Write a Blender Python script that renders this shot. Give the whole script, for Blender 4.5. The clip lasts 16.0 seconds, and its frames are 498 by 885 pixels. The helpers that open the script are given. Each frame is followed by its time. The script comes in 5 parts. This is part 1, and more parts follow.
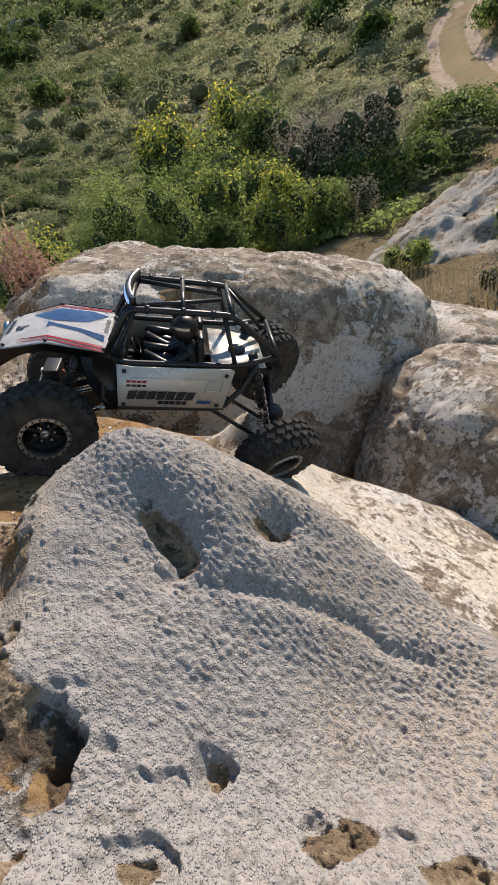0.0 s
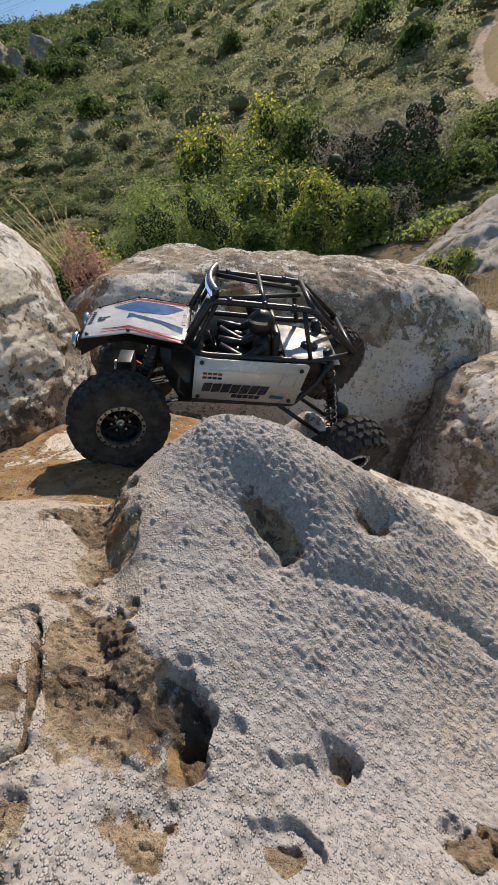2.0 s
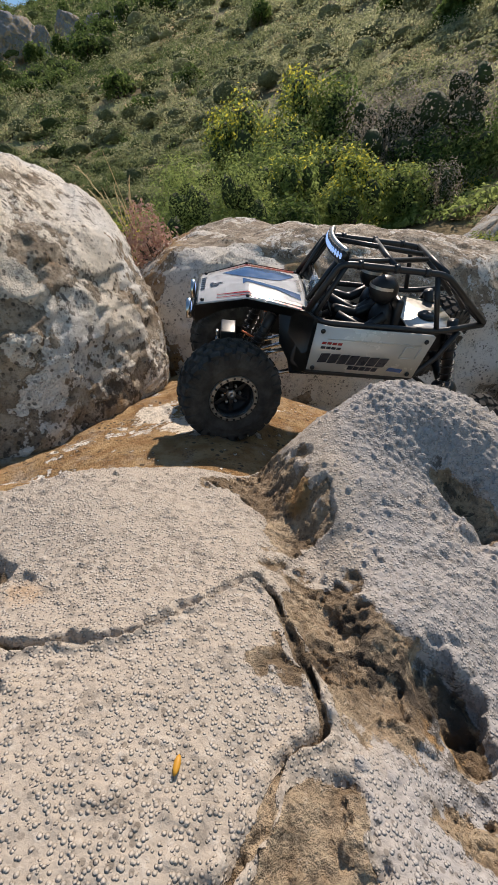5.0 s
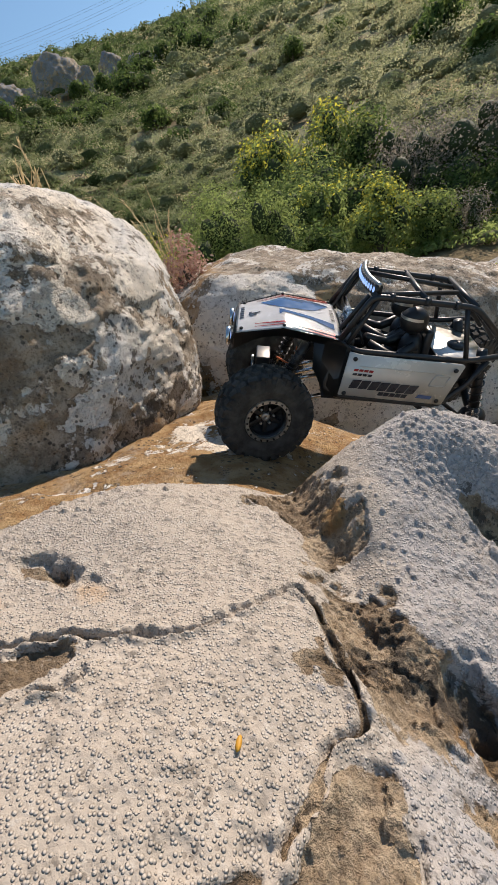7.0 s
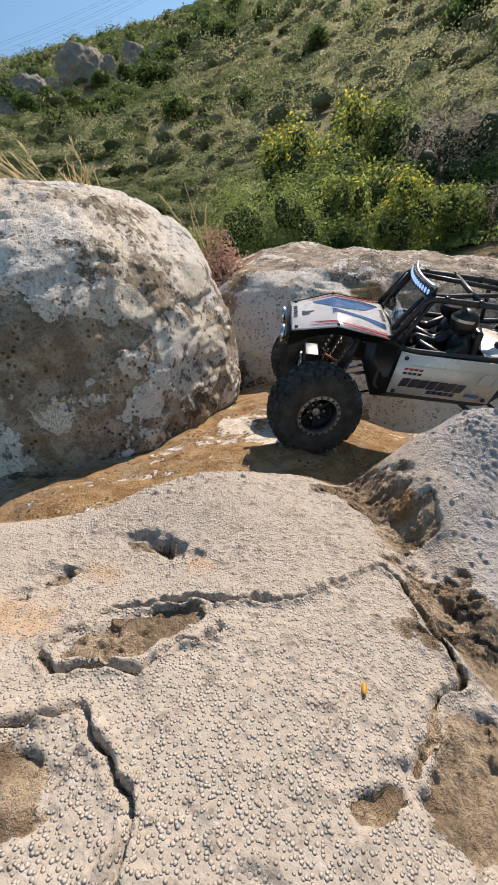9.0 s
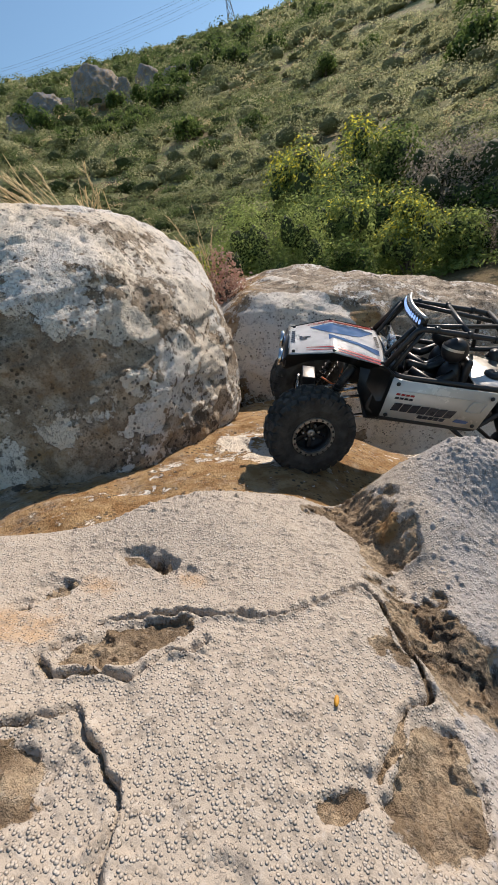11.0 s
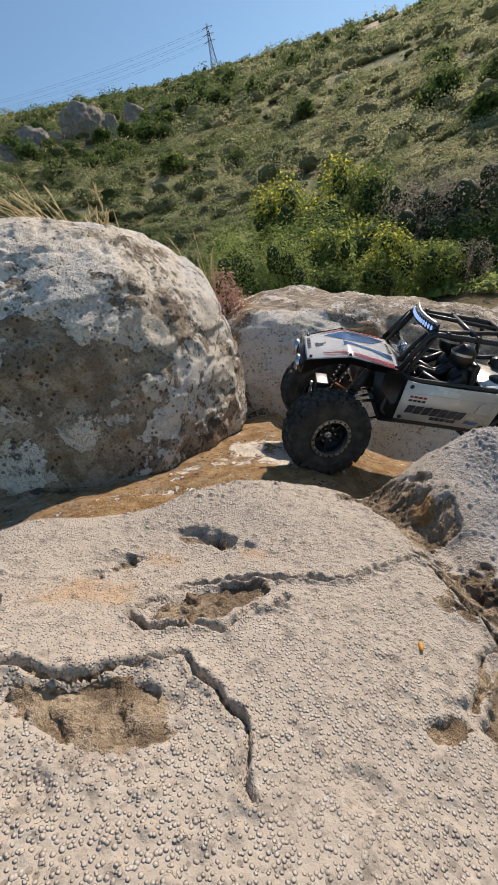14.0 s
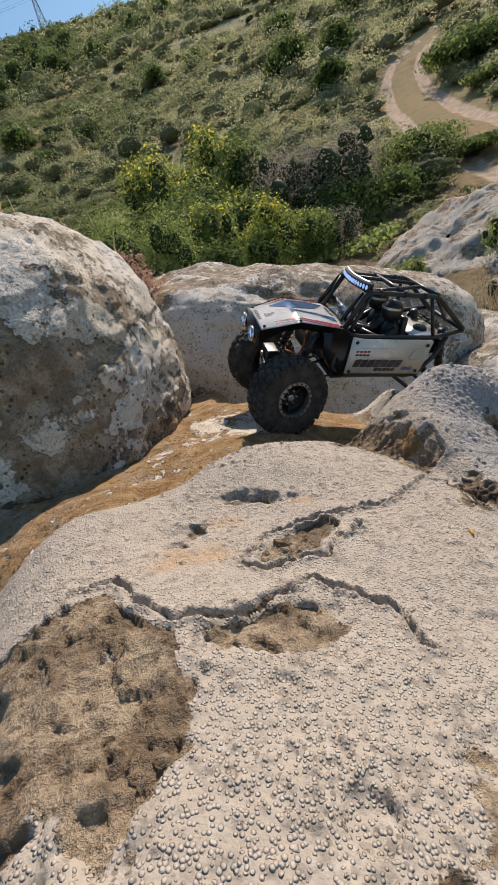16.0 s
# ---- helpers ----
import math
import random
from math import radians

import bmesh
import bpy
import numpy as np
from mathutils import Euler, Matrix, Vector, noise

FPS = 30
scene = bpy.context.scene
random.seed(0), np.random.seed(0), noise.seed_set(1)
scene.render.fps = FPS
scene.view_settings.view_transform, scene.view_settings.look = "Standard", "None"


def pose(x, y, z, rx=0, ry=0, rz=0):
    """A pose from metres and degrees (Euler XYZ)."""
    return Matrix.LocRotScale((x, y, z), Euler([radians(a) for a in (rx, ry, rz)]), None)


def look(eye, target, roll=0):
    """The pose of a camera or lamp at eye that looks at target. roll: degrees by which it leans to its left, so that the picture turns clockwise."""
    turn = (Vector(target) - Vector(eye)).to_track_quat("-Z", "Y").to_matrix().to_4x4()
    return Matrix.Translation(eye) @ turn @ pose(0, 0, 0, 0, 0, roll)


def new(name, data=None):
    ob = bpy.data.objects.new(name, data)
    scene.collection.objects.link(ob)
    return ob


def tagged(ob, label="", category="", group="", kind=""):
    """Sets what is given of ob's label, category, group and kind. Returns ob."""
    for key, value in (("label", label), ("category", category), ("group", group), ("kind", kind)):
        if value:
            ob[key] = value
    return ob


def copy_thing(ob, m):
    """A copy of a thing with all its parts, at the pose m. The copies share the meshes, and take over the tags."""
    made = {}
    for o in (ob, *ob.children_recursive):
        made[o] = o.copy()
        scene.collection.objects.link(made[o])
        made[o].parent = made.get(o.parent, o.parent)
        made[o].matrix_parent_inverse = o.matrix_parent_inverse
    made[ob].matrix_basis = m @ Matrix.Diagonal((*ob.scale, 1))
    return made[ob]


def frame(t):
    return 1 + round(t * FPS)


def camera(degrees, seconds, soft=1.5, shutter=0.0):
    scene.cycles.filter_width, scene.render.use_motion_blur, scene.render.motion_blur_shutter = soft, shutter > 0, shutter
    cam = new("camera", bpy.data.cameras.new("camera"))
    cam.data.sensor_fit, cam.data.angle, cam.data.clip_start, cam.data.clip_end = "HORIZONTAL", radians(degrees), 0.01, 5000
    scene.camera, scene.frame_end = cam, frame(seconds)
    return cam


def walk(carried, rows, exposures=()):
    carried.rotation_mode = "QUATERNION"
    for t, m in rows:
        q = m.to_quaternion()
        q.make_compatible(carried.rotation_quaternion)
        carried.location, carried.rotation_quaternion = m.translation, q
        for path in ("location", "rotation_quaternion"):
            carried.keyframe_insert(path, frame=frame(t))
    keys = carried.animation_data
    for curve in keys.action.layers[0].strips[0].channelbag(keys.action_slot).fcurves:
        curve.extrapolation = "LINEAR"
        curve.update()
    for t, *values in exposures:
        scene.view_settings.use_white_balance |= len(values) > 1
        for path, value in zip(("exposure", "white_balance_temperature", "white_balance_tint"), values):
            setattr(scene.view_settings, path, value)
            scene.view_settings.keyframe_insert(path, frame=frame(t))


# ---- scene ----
cam = camera(62.2, 16.0, soft=1.5)
# length of the walk, height of the first eye, tilt and lean of the first view
METRES, EYE, TILT, LEAN, TURN = 0.6, 0.45, -29.0, 15.5, 0.0
ROWS = [
    (0.0, 0.0, 0.0, 0.0, 0.0, 0.0, -0.0),
    (0.5, -0.0507, -0.0273, -0.0192, 1.96, 0.57, -1.15),
    (1.0, -0.0664, -0.0366, -0.014, 2.98, 0.83, -1.93),
    (1.5, -0.1033, -0.0355, -0.0219, 3.3, 0.83, -2.25),
    (2.0, -0.1078, 0.0044, -0.0283, 3.39, 0.86, -2.22),
    (2.5, -0.1126, 0.0094, -0.0125, 3.43, 1.33, -2.2),
    (3.0, -0.1862, 0.019, -0.01, 3.36, 1.56, -2.19),
    (3.5, -0.2744, 0.0269, -0.017, 3.77, 0.41, -2.28),
    (4.0, -0.3228, 0.041, -0.064, 4.6, -2.72, -2.7),
    (6.5, -0.3127, 0.0084, -0.0534, 8.05, 1.64, -4.37),
    (7.0, -0.3382, -0.0187, -0.062, 9.14, 1.1, -5.04),
    (7.5, -0.3861, -0.0434, -0.0664, 10.03, 0.58, -5.67),
    (8.0, -0.3955, -0.0596, -0.0768, 10.86, 0.17, -6.17),
    (8.5, -0.4228, -0.0789, -0.0787, 11.03, 0.11, -6.39),
    (9.0, -0.4193, -0.0809, -0.0753, 10.89, 0.1, -6.58),
    (11.5, -0.4028, -0.1255, -0.0616, 10.83, 2.91, -8.38),
    (12.0, -0.4098, -0.1353, -0.0624, 9.43, 4.04, -9.02),
    (12.5, -0.4071, -0.1385, -0.0521, 8.9, 4.76, -9.12),
    (13.0, -0.4123, -0.1653, -0.0882, 9.35, 5.48, -8.81),
    (13.5, -0.4661, -0.1545, -0.131, 9.13, 5.62, -8.14),
    (14.0, -0.4807, -0.1486, -0.1309, 8.79, 5.6, -7.54),
    (14.5, -0.497, -0.1646, -0.1332, 7.49, 5.15, -6.4),
    (15.0, -0.5069, -0.1601, -0.1283, 4.34, 4.47, -3.5),
    (15.5, -0.5659, -0.1948, -0.1477, -0.08, 3.92, 1.25),
    (16.0, -0.6374, -0.2046, -0.1651, -2.58, 3.36, 3.49),
]
walk(cam, [(t, pose(0, 0, EYE, TILT, LEAN, TURN) @ pose(METRES * x, METRES * y, METRES * z, 90 + pitch, roll, yaw)) for t, x, y, z, yaw, pitch, roll in ROWS],
     exposures=[(t, e + 0.09, 6650, 15) for t, e in ((0.0, 0.20), (1.0, 0.12), (2.0, 0.10), (3.6, 0.06), (4.2, 0.08), (6.4, 0.24), (9.0, 0.34), (11.4, 0.20), (13.0, 0.10), (16.0, 0.12))])

# ---- light: clear late-afternoon sky, low sun ahead over the hill ----
SUN_EL, SUN_AZ = 43.0, 25.0
world = bpy.data.worlds.new("sky")
scene.world = world
world.use_nodes = True
wn = world.node_tree
wn.nodes.clear()
sky = wn.nodes.new("ShaderNodeTexSky")
sky.sky_type = 'NISHITA'
sky.sun_disc = False
sky.sun_elevation = radians(SUN_EL)
sky.sun_rotation = radians(SUN_AZ)
sky.dust_density = 0.2
sky.air_density = 1.1
sky.ozone_density = 0.6
bg = wn.nodes.new("ShaderNodeBackground")
bg.inputs["Strength"].default_value = 0.11
wo = wn.nodes.new("ShaderNodeOutputWorld")
haze = wn.nodes.new("ShaderNodeMix")
haze.data_type, haze.blend_type = 'RGBA', 'MULTIPLY'
haze.inputs[0].default_value = 1.0
haze.inputs[7].default_value = (0.80, 0.98, 1.0, 1.0)
wn.links.new(sky.outputs[0], haze.inputs[6])
wn.links.new(haze.outputs[2], bg.inputs[0])
wn.links.new(bg.outputs[0], wo.inputs[0])
sun_data = bpy.data.lights.new("sun", 'SUN')
sun_data.energy, sun_data.angle, sun_data.color = 5.0, radians(0.6), (1.0, 0.885, 0.74)
sun = new("sun", sun_data)
sd = Vector((math.sin(radians(SUN_AZ)) * math.cos(radians(SUN_EL)), math.cos(radians(SUN_AZ)) * math.cos(radians(SUN_EL)), math.sin(radians(SUN_EL))))
sun.matrix_world = look(sd * 50, (0, 0, 0))


# ---- material helpers ----
class Mat:
    """A small builder for node materials."""

    def __init__(self, name):
        self.m = bpy.data.materials.new(name)
        self.m.use_nodes = True
        self.t = self.m.node_tree
        self.bsdf = self.t.nodes["Principled BSDF"]
        self.out = self.t.nodes["Material Output"]
        self.co = self.t.nodes.new("ShaderNodeTexCoord").outputs["Object"]

    def put(self, value, socket):
        if isinstance(value, bpy.types.NodeSocket):
            self.t.links.new(value, socket)
        else:
            socket.default_value = value

    def noise(self, scale, detail=4.0, rough=0.6, dist=0.0):
        n = self.t.nodes.new("ShaderNodeTexNoise")
        n.inputs["Scale"].default_value, n.inputs["Detail"].default_value = scale, detail
        n.inputs["Roughness"].default_value, n.inputs["Distortion"].default_value = rough, dist
        self.t.links.new(self.co, n.inputs["Vector"])
        return n.outputs["Fac"]

    def voronoi(self, scale, feature='F1', out="Distance"):
        n = self.t.nodes.new("ShaderNodeTexVoronoi")
        n.feature = feature
        n.inputs["Scale"].default_value = scale
        self.t.links.new(self.co, n.inputs["Vector"])
        return n.outputs[out]

    def attr(self, name):
        n = self.t.nodes.new("ShaderNodeAttribute")
        n.attribute_name = name
        return n.outputs["Fac"]

    def math(self, op, a, b=0.0, c=0.0, clamp=False):
        n = self.t.nodes.new("ShaderNodeMath")
        n.operation, n.use_clamp = op, clamp
        for v, s in zip((a, b, c), n.inputs):
            self.put(v, s)
        return n.outputs[0]

    def step(self, x, lo, hi):
        n = self.t.nodes.new("ShaderNodeMapRange")
        n.interpolation_type = 'SMOOTHSTEP'
        self.put(x, n.inputs["Value"])
        n.inputs["From Min"].default_value, n.inputs["From Max"].default_value = lo, hi
        return n.outputs["Result"]

    def mix(self, f, a, b):
        n = self.t.nodes.new("ShaderNodeMix")
        n.data_type = 'RGBA'
        self.put(f, n.inputs["Factor"])
        for v, s in ((a, n.inputs[6]), (b, n.inputs[7])):
            self.put(v if isinstance(v, bpy.types.NodeSocket) else (*v, 1.0), s)
        return n.outputs[2]

    def rnd(self):
        return self.t.nodes.new("ShaderNodeObjectInfo").outputs["Random"]

    def island(self):
        return self.t.nodes.new("ShaderNodeNewGeometry").outputs["Random Per Island"]

    def bump(self, height, strength, distance, before=None):
        n = self.t.nodes.new("ShaderNodeBump")
        n.inputs["Strength"].default_value, n.inputs["Distance"].default_value = strength, distance
        self.put(height, n.inputs["Height"])
        if before is not None:
            self.t.links.new(before, n.inputs["Normal"])
        return n.outputs[0]

    def finish(self, colour, rough=0.8, metal=0.0, normal=None, spec=0.5):
        self.put(colour if isinstance(colour, bpy.types.NodeSocket) else (*colour, 1.0), self.bsdf.inputs["Base Color"])
        self.put(rough, self.bsdf.inputs["Roughness"])
        self.put(metal, self.bsdf.inputs["Metallic"])
        self.bsdf.inputs["Specular IOR Level"].default_value = spec
        if normal is not None:
            self.t.links.new(normal, self.bsdf.inputs["Normal"])
        return self.m


def rock_material(name, pale, pale_warm, fine=1.0, patchy=0.75, mottle=0.5, blotch=60.0, base=((0.20, 0.150, 0.105), (0.46, 0.375, 0.275)), grains=0.0026, cells_per_m=400, rim=0.0, relief=0.006):
    """Sandstone with crusts of grey lichen, ochre staining and black spots; the crusts follow the attribute 'lichen'.
    The attribute 'dark' adds blotches, and on the front rock painted shade in hollows.
    """
    m = Mat(name)
    big, mid, small = m.noise(5, 5), m.noise(28, 6, 0.65), m.noise(190 * fine, 5, 0.7)
    stone = m.mix(m.step(mid, 0.42, 0.58), base[0], base[1])
    stone = m.mix(m.step(m.noise(46, 5, 0.7), 0.5, 0.72), stone, (0.30, 0.21, 0.13))
    ochre = m.mix(m.step(m.noise(38, 5), 0.35, 0.65), (0.30, 0.165, 0.065), (0.46, 0.31, 0.155))
    stone = m.mix(m.math('MULTIPLY', m.step(m.noise(330 * fine, 4, 0.75), 0.50, 0.66), 0.55), stone, (0.085, 0.066, 0.048))
    stone = m.mix(m.math('MULTIPLY', m.step(m.noise(240 * fine, 4, 0.75, 0.3), 0.56, 0.70), 0.5), stone, (0.55, 0.47, 0.37))
    oc = m.math('ADD', m.attr("ochre"), m.math('MULTIPLY', m.math('SUBTRACT', m.noise(17, 6, 0.7), 0.5), 1.5))
    stone = m.mix(m.step(oc, 0.38, 0.78), stone, ochre)
    crust = m.mix(m.step(m.math('ADD', big, m.attr("warm")), 0.38, 0.62), pale, pale_warm)
    crust = m.mix(m.math('MULTIPLY', m.step(m.math('ADD', m.attr("stain"), m.math('MULTIPLY', m.math('SUBTRACT', m.noise(44, 5, 0.7), 0.5), 1.2)), 0.35, 0.85), 0.75), crust, (0.42, 0.275, 0.150))
    crust = m.mix(m.math('MULTIPLY', m.step(m.noise(75 * fine, 6, 0.75), 0.50, 0.68), mottle), crust, (0.17, 0.15, 0.125))
    crust = m.mix(m.math('MULTIPLY', m.step(small, 0.5, 0.75), 0.35), crust, (0.62, 0.60, 0.56))
    li = m.math('ADD', m.attr("lichen"), m.math('MULTIPLY', m.math('SUBTRACT', m.noise(60 * fine, 6, 0.7), 0.5), patchy))
    li = m.math('ADD', li, m.math('MULTIPLY', m.math('SUBTRACT', m.noise(14 * fine, 5, 0.65, 0.6), 0.5), patchy))
    halo = m.math('MULTIPLY', m.math('MULTIPLY', m.step(li, 0.34, 0.45), m.step(m.noise(21, 5, 0.7), 0.44, 0.56)), rim)
    stone = m.mix(halo, stone, (0.075, 0.058, 0.042))
    li = m.step(li, 0.45, 0.50)
    col = m.mix(li, stone, crust)
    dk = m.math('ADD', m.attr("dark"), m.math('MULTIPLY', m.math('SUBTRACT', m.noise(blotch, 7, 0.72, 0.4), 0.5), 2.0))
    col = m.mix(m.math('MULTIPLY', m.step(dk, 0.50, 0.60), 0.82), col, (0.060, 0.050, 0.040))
    sp = m.math('MULTIPLY', m.step(m.math('SUBTRACT', 0.30, m.voronoi(120 * fine)), 0.0, 0.06), m.step(m.noise(22, 4), 0.44, 0.58))
    fleck = m.math('MULTIPLY', m.step(m.math('SUBTRACT', 0.34, m.voronoi(290 * fine)), 0.0, 0.08), m.step(m.noise(33 * fine, 5, 0.7), 0.46, 0.60))
    col = m.mix(m.math('MULTIPLY', fleck, 0.55), col, (0.075, 0.060, 0.046))
    col = m.mix(m.math('MULTIPLY', sp, 0.8 if rim else 0.3), col, (0.05, 0.042, 0.035))
    cell = m.voronoi(cells_per_m * fine)
    dome = m.math('SQRT', m.math('SUBTRACT', 1.0, m.math('POWER', m.math('MULTIPLY', cell, m.math('ADD', 1.0, m.math('MULTIPLY', m.noise(120 * fine, 3), 2.4))), 2.0), clamp=True))
    gran = m.math('MULTIPLY', m.math('MULTIPLY', dome, m.step(m.noise(16, 4), 0.20, 0.48)), li)
    col = m.mix(m.math('MULTIPLY', m.math('MULTIPLY', m.step(cell, 0.42, 0.72), li), 0.07), col, (0.16, 0.14, 0.12))
    col = m.mix(m.math('MULTIPLY', m.step(gran, 0.25, 0.9), 0.22), col, (0.64, 0.61, 0.57))
    b = m.bump(m.math('ADD', m.math('MULTIPLY', mid, 0.8), m.math('MULTIPLY', small, 0.5)), 1.0, relief)
    grit = m.math('MULTIPLY', m.math('ADD', m.noise(420 * fine, 4, 0.8), m.math('MULTIPLY', m.noise(130 * fine, 4, 0.7), 1.5)), m.math('SUBTRACT', 1.0, li))
    b = m.bump(grit, 1.0, 0.0035 / max(fine, 0.3), b)
    b = m.bump(li, 0.6, 0.004, b)
    b = m.bump(gran, 1.0, grains / fine, b)
    return m.finish(col, 0.88, 0.0, b, 0.25)


def plain(name, colour, rough=0.5, metal=0.0, grain=60.0, var=0.25, bump=0.0, spec=0.5):
    """A mostly plain surface with faint dirt and grain."""
    m = Mat(name)
    n = m.step(m.noise(grain, 5, 0.65), 0.35, 0.7)
    dark = tuple(c * (1 - var) for c in colour)
    b = m.bump(m.noise(grain * 8, 3), bump, 0.0006) if bump else None
    return m.finish(m.mix(n, dark, colour), m.math('ADD', rough - 0.06, m.math('MULTIPLY', n, 0.12)), metal, b, spec)


def leaf_material(name, low, high, accent, through_light=0.35):
    """Leaves in two greens with a share of an accent colour; light shines through them."""
    m = Mat(name)
    i = m.island()
    tint = m.attr("tint")
    col = m.mix(tint, low, high)
    col = m.mix(m.math('MULTIPLY', m.step(i, 0.2, 1.0), 0.22), col, tuple(c * 0.45 for c in low))
    col = m.mix(m.step(m.math('ADD', m.attr("bloom"), m.math('MULTIPLY', m.math('SUBTRACT', i, 0.5), 0.7)), 0.5, 0.56), col, accent)
    m.finish(col, 0.75, 0, None, 0.12)
    tr = m.t.nodes.new("ShaderNodeBsdfTranslucent")
    m.t.links.new(col, tr.inputs[0])
    mx = m.t.nodes.new("ShaderNodeMixShader")
    mx.inputs[0].default_value = through_light
    m.t.links.new(m.bsdf.outputs[0], mx.inputs[1])
    m.t.links.new(tr.outputs[0], mx.inputs[2])
    m.t.links.new(mx.outputs[0], m.out.inputs[0])
    return m.m


near_rock_mat = rock_material("lichen_crusted_sandstone", (0.335, 0.318, 0.305), (0.390, 0.338, 0.278), 1.0, 0.7, 0.75, 60.0, ((0.220, 0.160, 0.102), (0.46, 0.360, 0.245)), 0.0014, 540, relief=0.0022)
back_rock_mat = rock_material("weathered_sandstone", (0.72, 0.685, 0.635), (0.70, 0.62, 0.51), 0.8, 1.5, 0.7, 26.0, ((0.290, 0.232, 0.172), (0.54, 0.455, 0.355)), 0.0026, 420, 0.65)
far_slab_mat = rock_material("gully_sandstone", (0.42, 0.41, 0.39), (0.46, 0.41, 0.34), 0.35)
# the crags' backlit shade and distance haze are mixed into this dark blue-grey
far_shaded_rock_mat = rock_material("shaded_far_sandstone", (0.21, 0.225, 0.26), (0.24, 0.24, 0.25), 0.03, 0.8, 0.5, 0.8)
scrub_mat = leaf_material("scrub_leaves", (0.105, 0.150, 0.050), (0.510, 0.495, 0.285), (0.54, 0.43, 0.26), 0.55)
bush_mat = leaf_material("bush_leaves", (0.080, 0.130, 0.038), (0.340, 0.410, 0.130), (0.60, 0.55, 0.08), 0.62)
twig_mat = plain("grey_twigs", (0.16, 0.13, 0.10), 0.85, 0, 40, 0.5)
straw_mat = plain("dry_straw", (0.68, 0.50, 0.25), 0.7, 0, 80, 0.25)
mm_ = Mat("scrub_mounds")
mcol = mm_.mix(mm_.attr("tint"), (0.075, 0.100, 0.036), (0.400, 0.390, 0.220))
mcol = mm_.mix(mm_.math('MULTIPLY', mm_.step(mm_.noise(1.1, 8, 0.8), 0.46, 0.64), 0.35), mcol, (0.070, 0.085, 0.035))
mcol = mm_.mix(mm_.math('MULTIPLY', mm_.step(mm_.noise(3.1, 6, 0.8), 0.54, 0.64), 0.5), mcol, (0.36, 0.34, 0.17))
mound_mat = mm_.finish(mcol, 0.9, 0, mm_.bump(mm_.noise(2.2, 8, 0.8), 1.0, 0.5), 0.08)
# near-black green: the shade deep inside a crown, given as a colour
shade_core_mat = plain("inner_foliage", (0.050, 0.072, 0.020), 0.9, 0, 6, 0.5)


# ---- noise on arrays ----
def hashed(i, j, k, s):
    h = (i.astype(np.int64) * 374761393 + j.astype(np.int64) * 668265263 + k.astype(np.int64) * 2147483647 + s * 974634777) & 0xFFFFFFFF
    h = ((h ^ (h >> 13)) * 1274126177) & 0xFFFFFFFF
    h = ((h ^ (h >> 16)) * 2246822519) & 0xFFFFFFFF
    return ((h ^ (h >> 15)) & 0xFFFFFF) / float(0xFFFFFF)


def value_noise(P, seed=0):
    """Smooth noise in -1..1 at the rows of P (n x 3)."""
    F = np.floor(P)
    f = P - F
    f = f * f * (3 - 2 * f)
    I = F.astype(np.int64)
    out = np.zeros(len(P))
    for a in (0, 1):
        for b in (0, 1):
            for c in (0, 1):
                w = (f[:, 0] if a else 1 - f[:, 0]) * (f[:, 1] if b else 1 - f[:, 1]) * (f[:, 2] if c else 1 - f[:, 2])
                out += w * hashed(I[:, 0] + a, I[:, 1] + b, I[:, 2] + c, seed)
    return out * 2 - 1


def fbm(P, scale, octaves=4, gain=0.5, seed=0):
    out, amp, tot = np.zeros(len(P)), 1.0, 0.0
    for o in range(octaves):
        out += amp * value_noise(P * scale * 2.03 ** o + 17.3 * o, seed + o)
        tot += amp
        amp *= gain
    return out / tot


def cells(P2, size, seed=0):
    """Distance to the nearest cell point (in cell sizes) for the rows of P2 (n x 2)."""
    Q = P2 / size
    I = np.floor(Q).astype(np.int64)
    best = np.full(len(Q), 9.0)
    for a in (-1, 0, 1):
        for b in (-1, 0, 1):
            ci, cj = I[:, 0] + a, I[:, 1] + b
            z = np.zeros_like(ci)
            px, py = ci + hashed(ci, cj, z, seed), cj + hashed(ci, cj, z, seed + 7)
            best = np.minimum(best, (Q[:, 0] - px) ** 2 + (Q[:, 1] - py) ** 2)
    return np.sqrt(best)


def smooth(x, lo, hi):
    u = np.clip((x - lo) / (hi - lo), 0, 1)
    return u * u * (3 - 2 * u)


def mesh_from(name, verts, faces, mat, attrs=None, smoothed=True):
    """A mesh from arrays: verts n x 3, faces m x k, float attributes per vertex."""
    me = bpy.data.meshes.new(name)
    verts, faces = np.asarray(verts, np.float32), np.asarray(faces, np.int32)
    k = faces.shape[1]
    me.vertices.add(len(verts))
    me.vertices.foreach_set("co", verts.ravel())
    me.loops.add(faces.size)
    me.loops.foreach_set("vertex_index", faces.ravel())
    me.polygons.add(len(faces))
    me.polygons.foreach_set("loop_start", np.arange(0, faces.size, k, dtype=np.int32))
    me.polygons.foreach_set("use_smooth", np.full(len(faces), smoothed))
    me.update(calc_edges=True)
    for key, val in (attrs or {}).items():
        a = me.attributes.new(key, 'FLOAT', 'POINT')
        a.data.foreach_set("value", np.asarray(val, np.float32))
    me.materials.append(mat)
    me.validate()
    return me


def grid_faces(nx, ny, wrap=False):
    i, j = np.meshgrid(np.arange(nx if wrap else nx - 1), np.arange(ny - 1), indexing='ij')
    i2 = (i + 1) % nx
    return np.stack([i * ny + j, i2 * ny + j, i2 * ny + j + 1, i * ny + j + 1], -1).reshape(-1, 4)


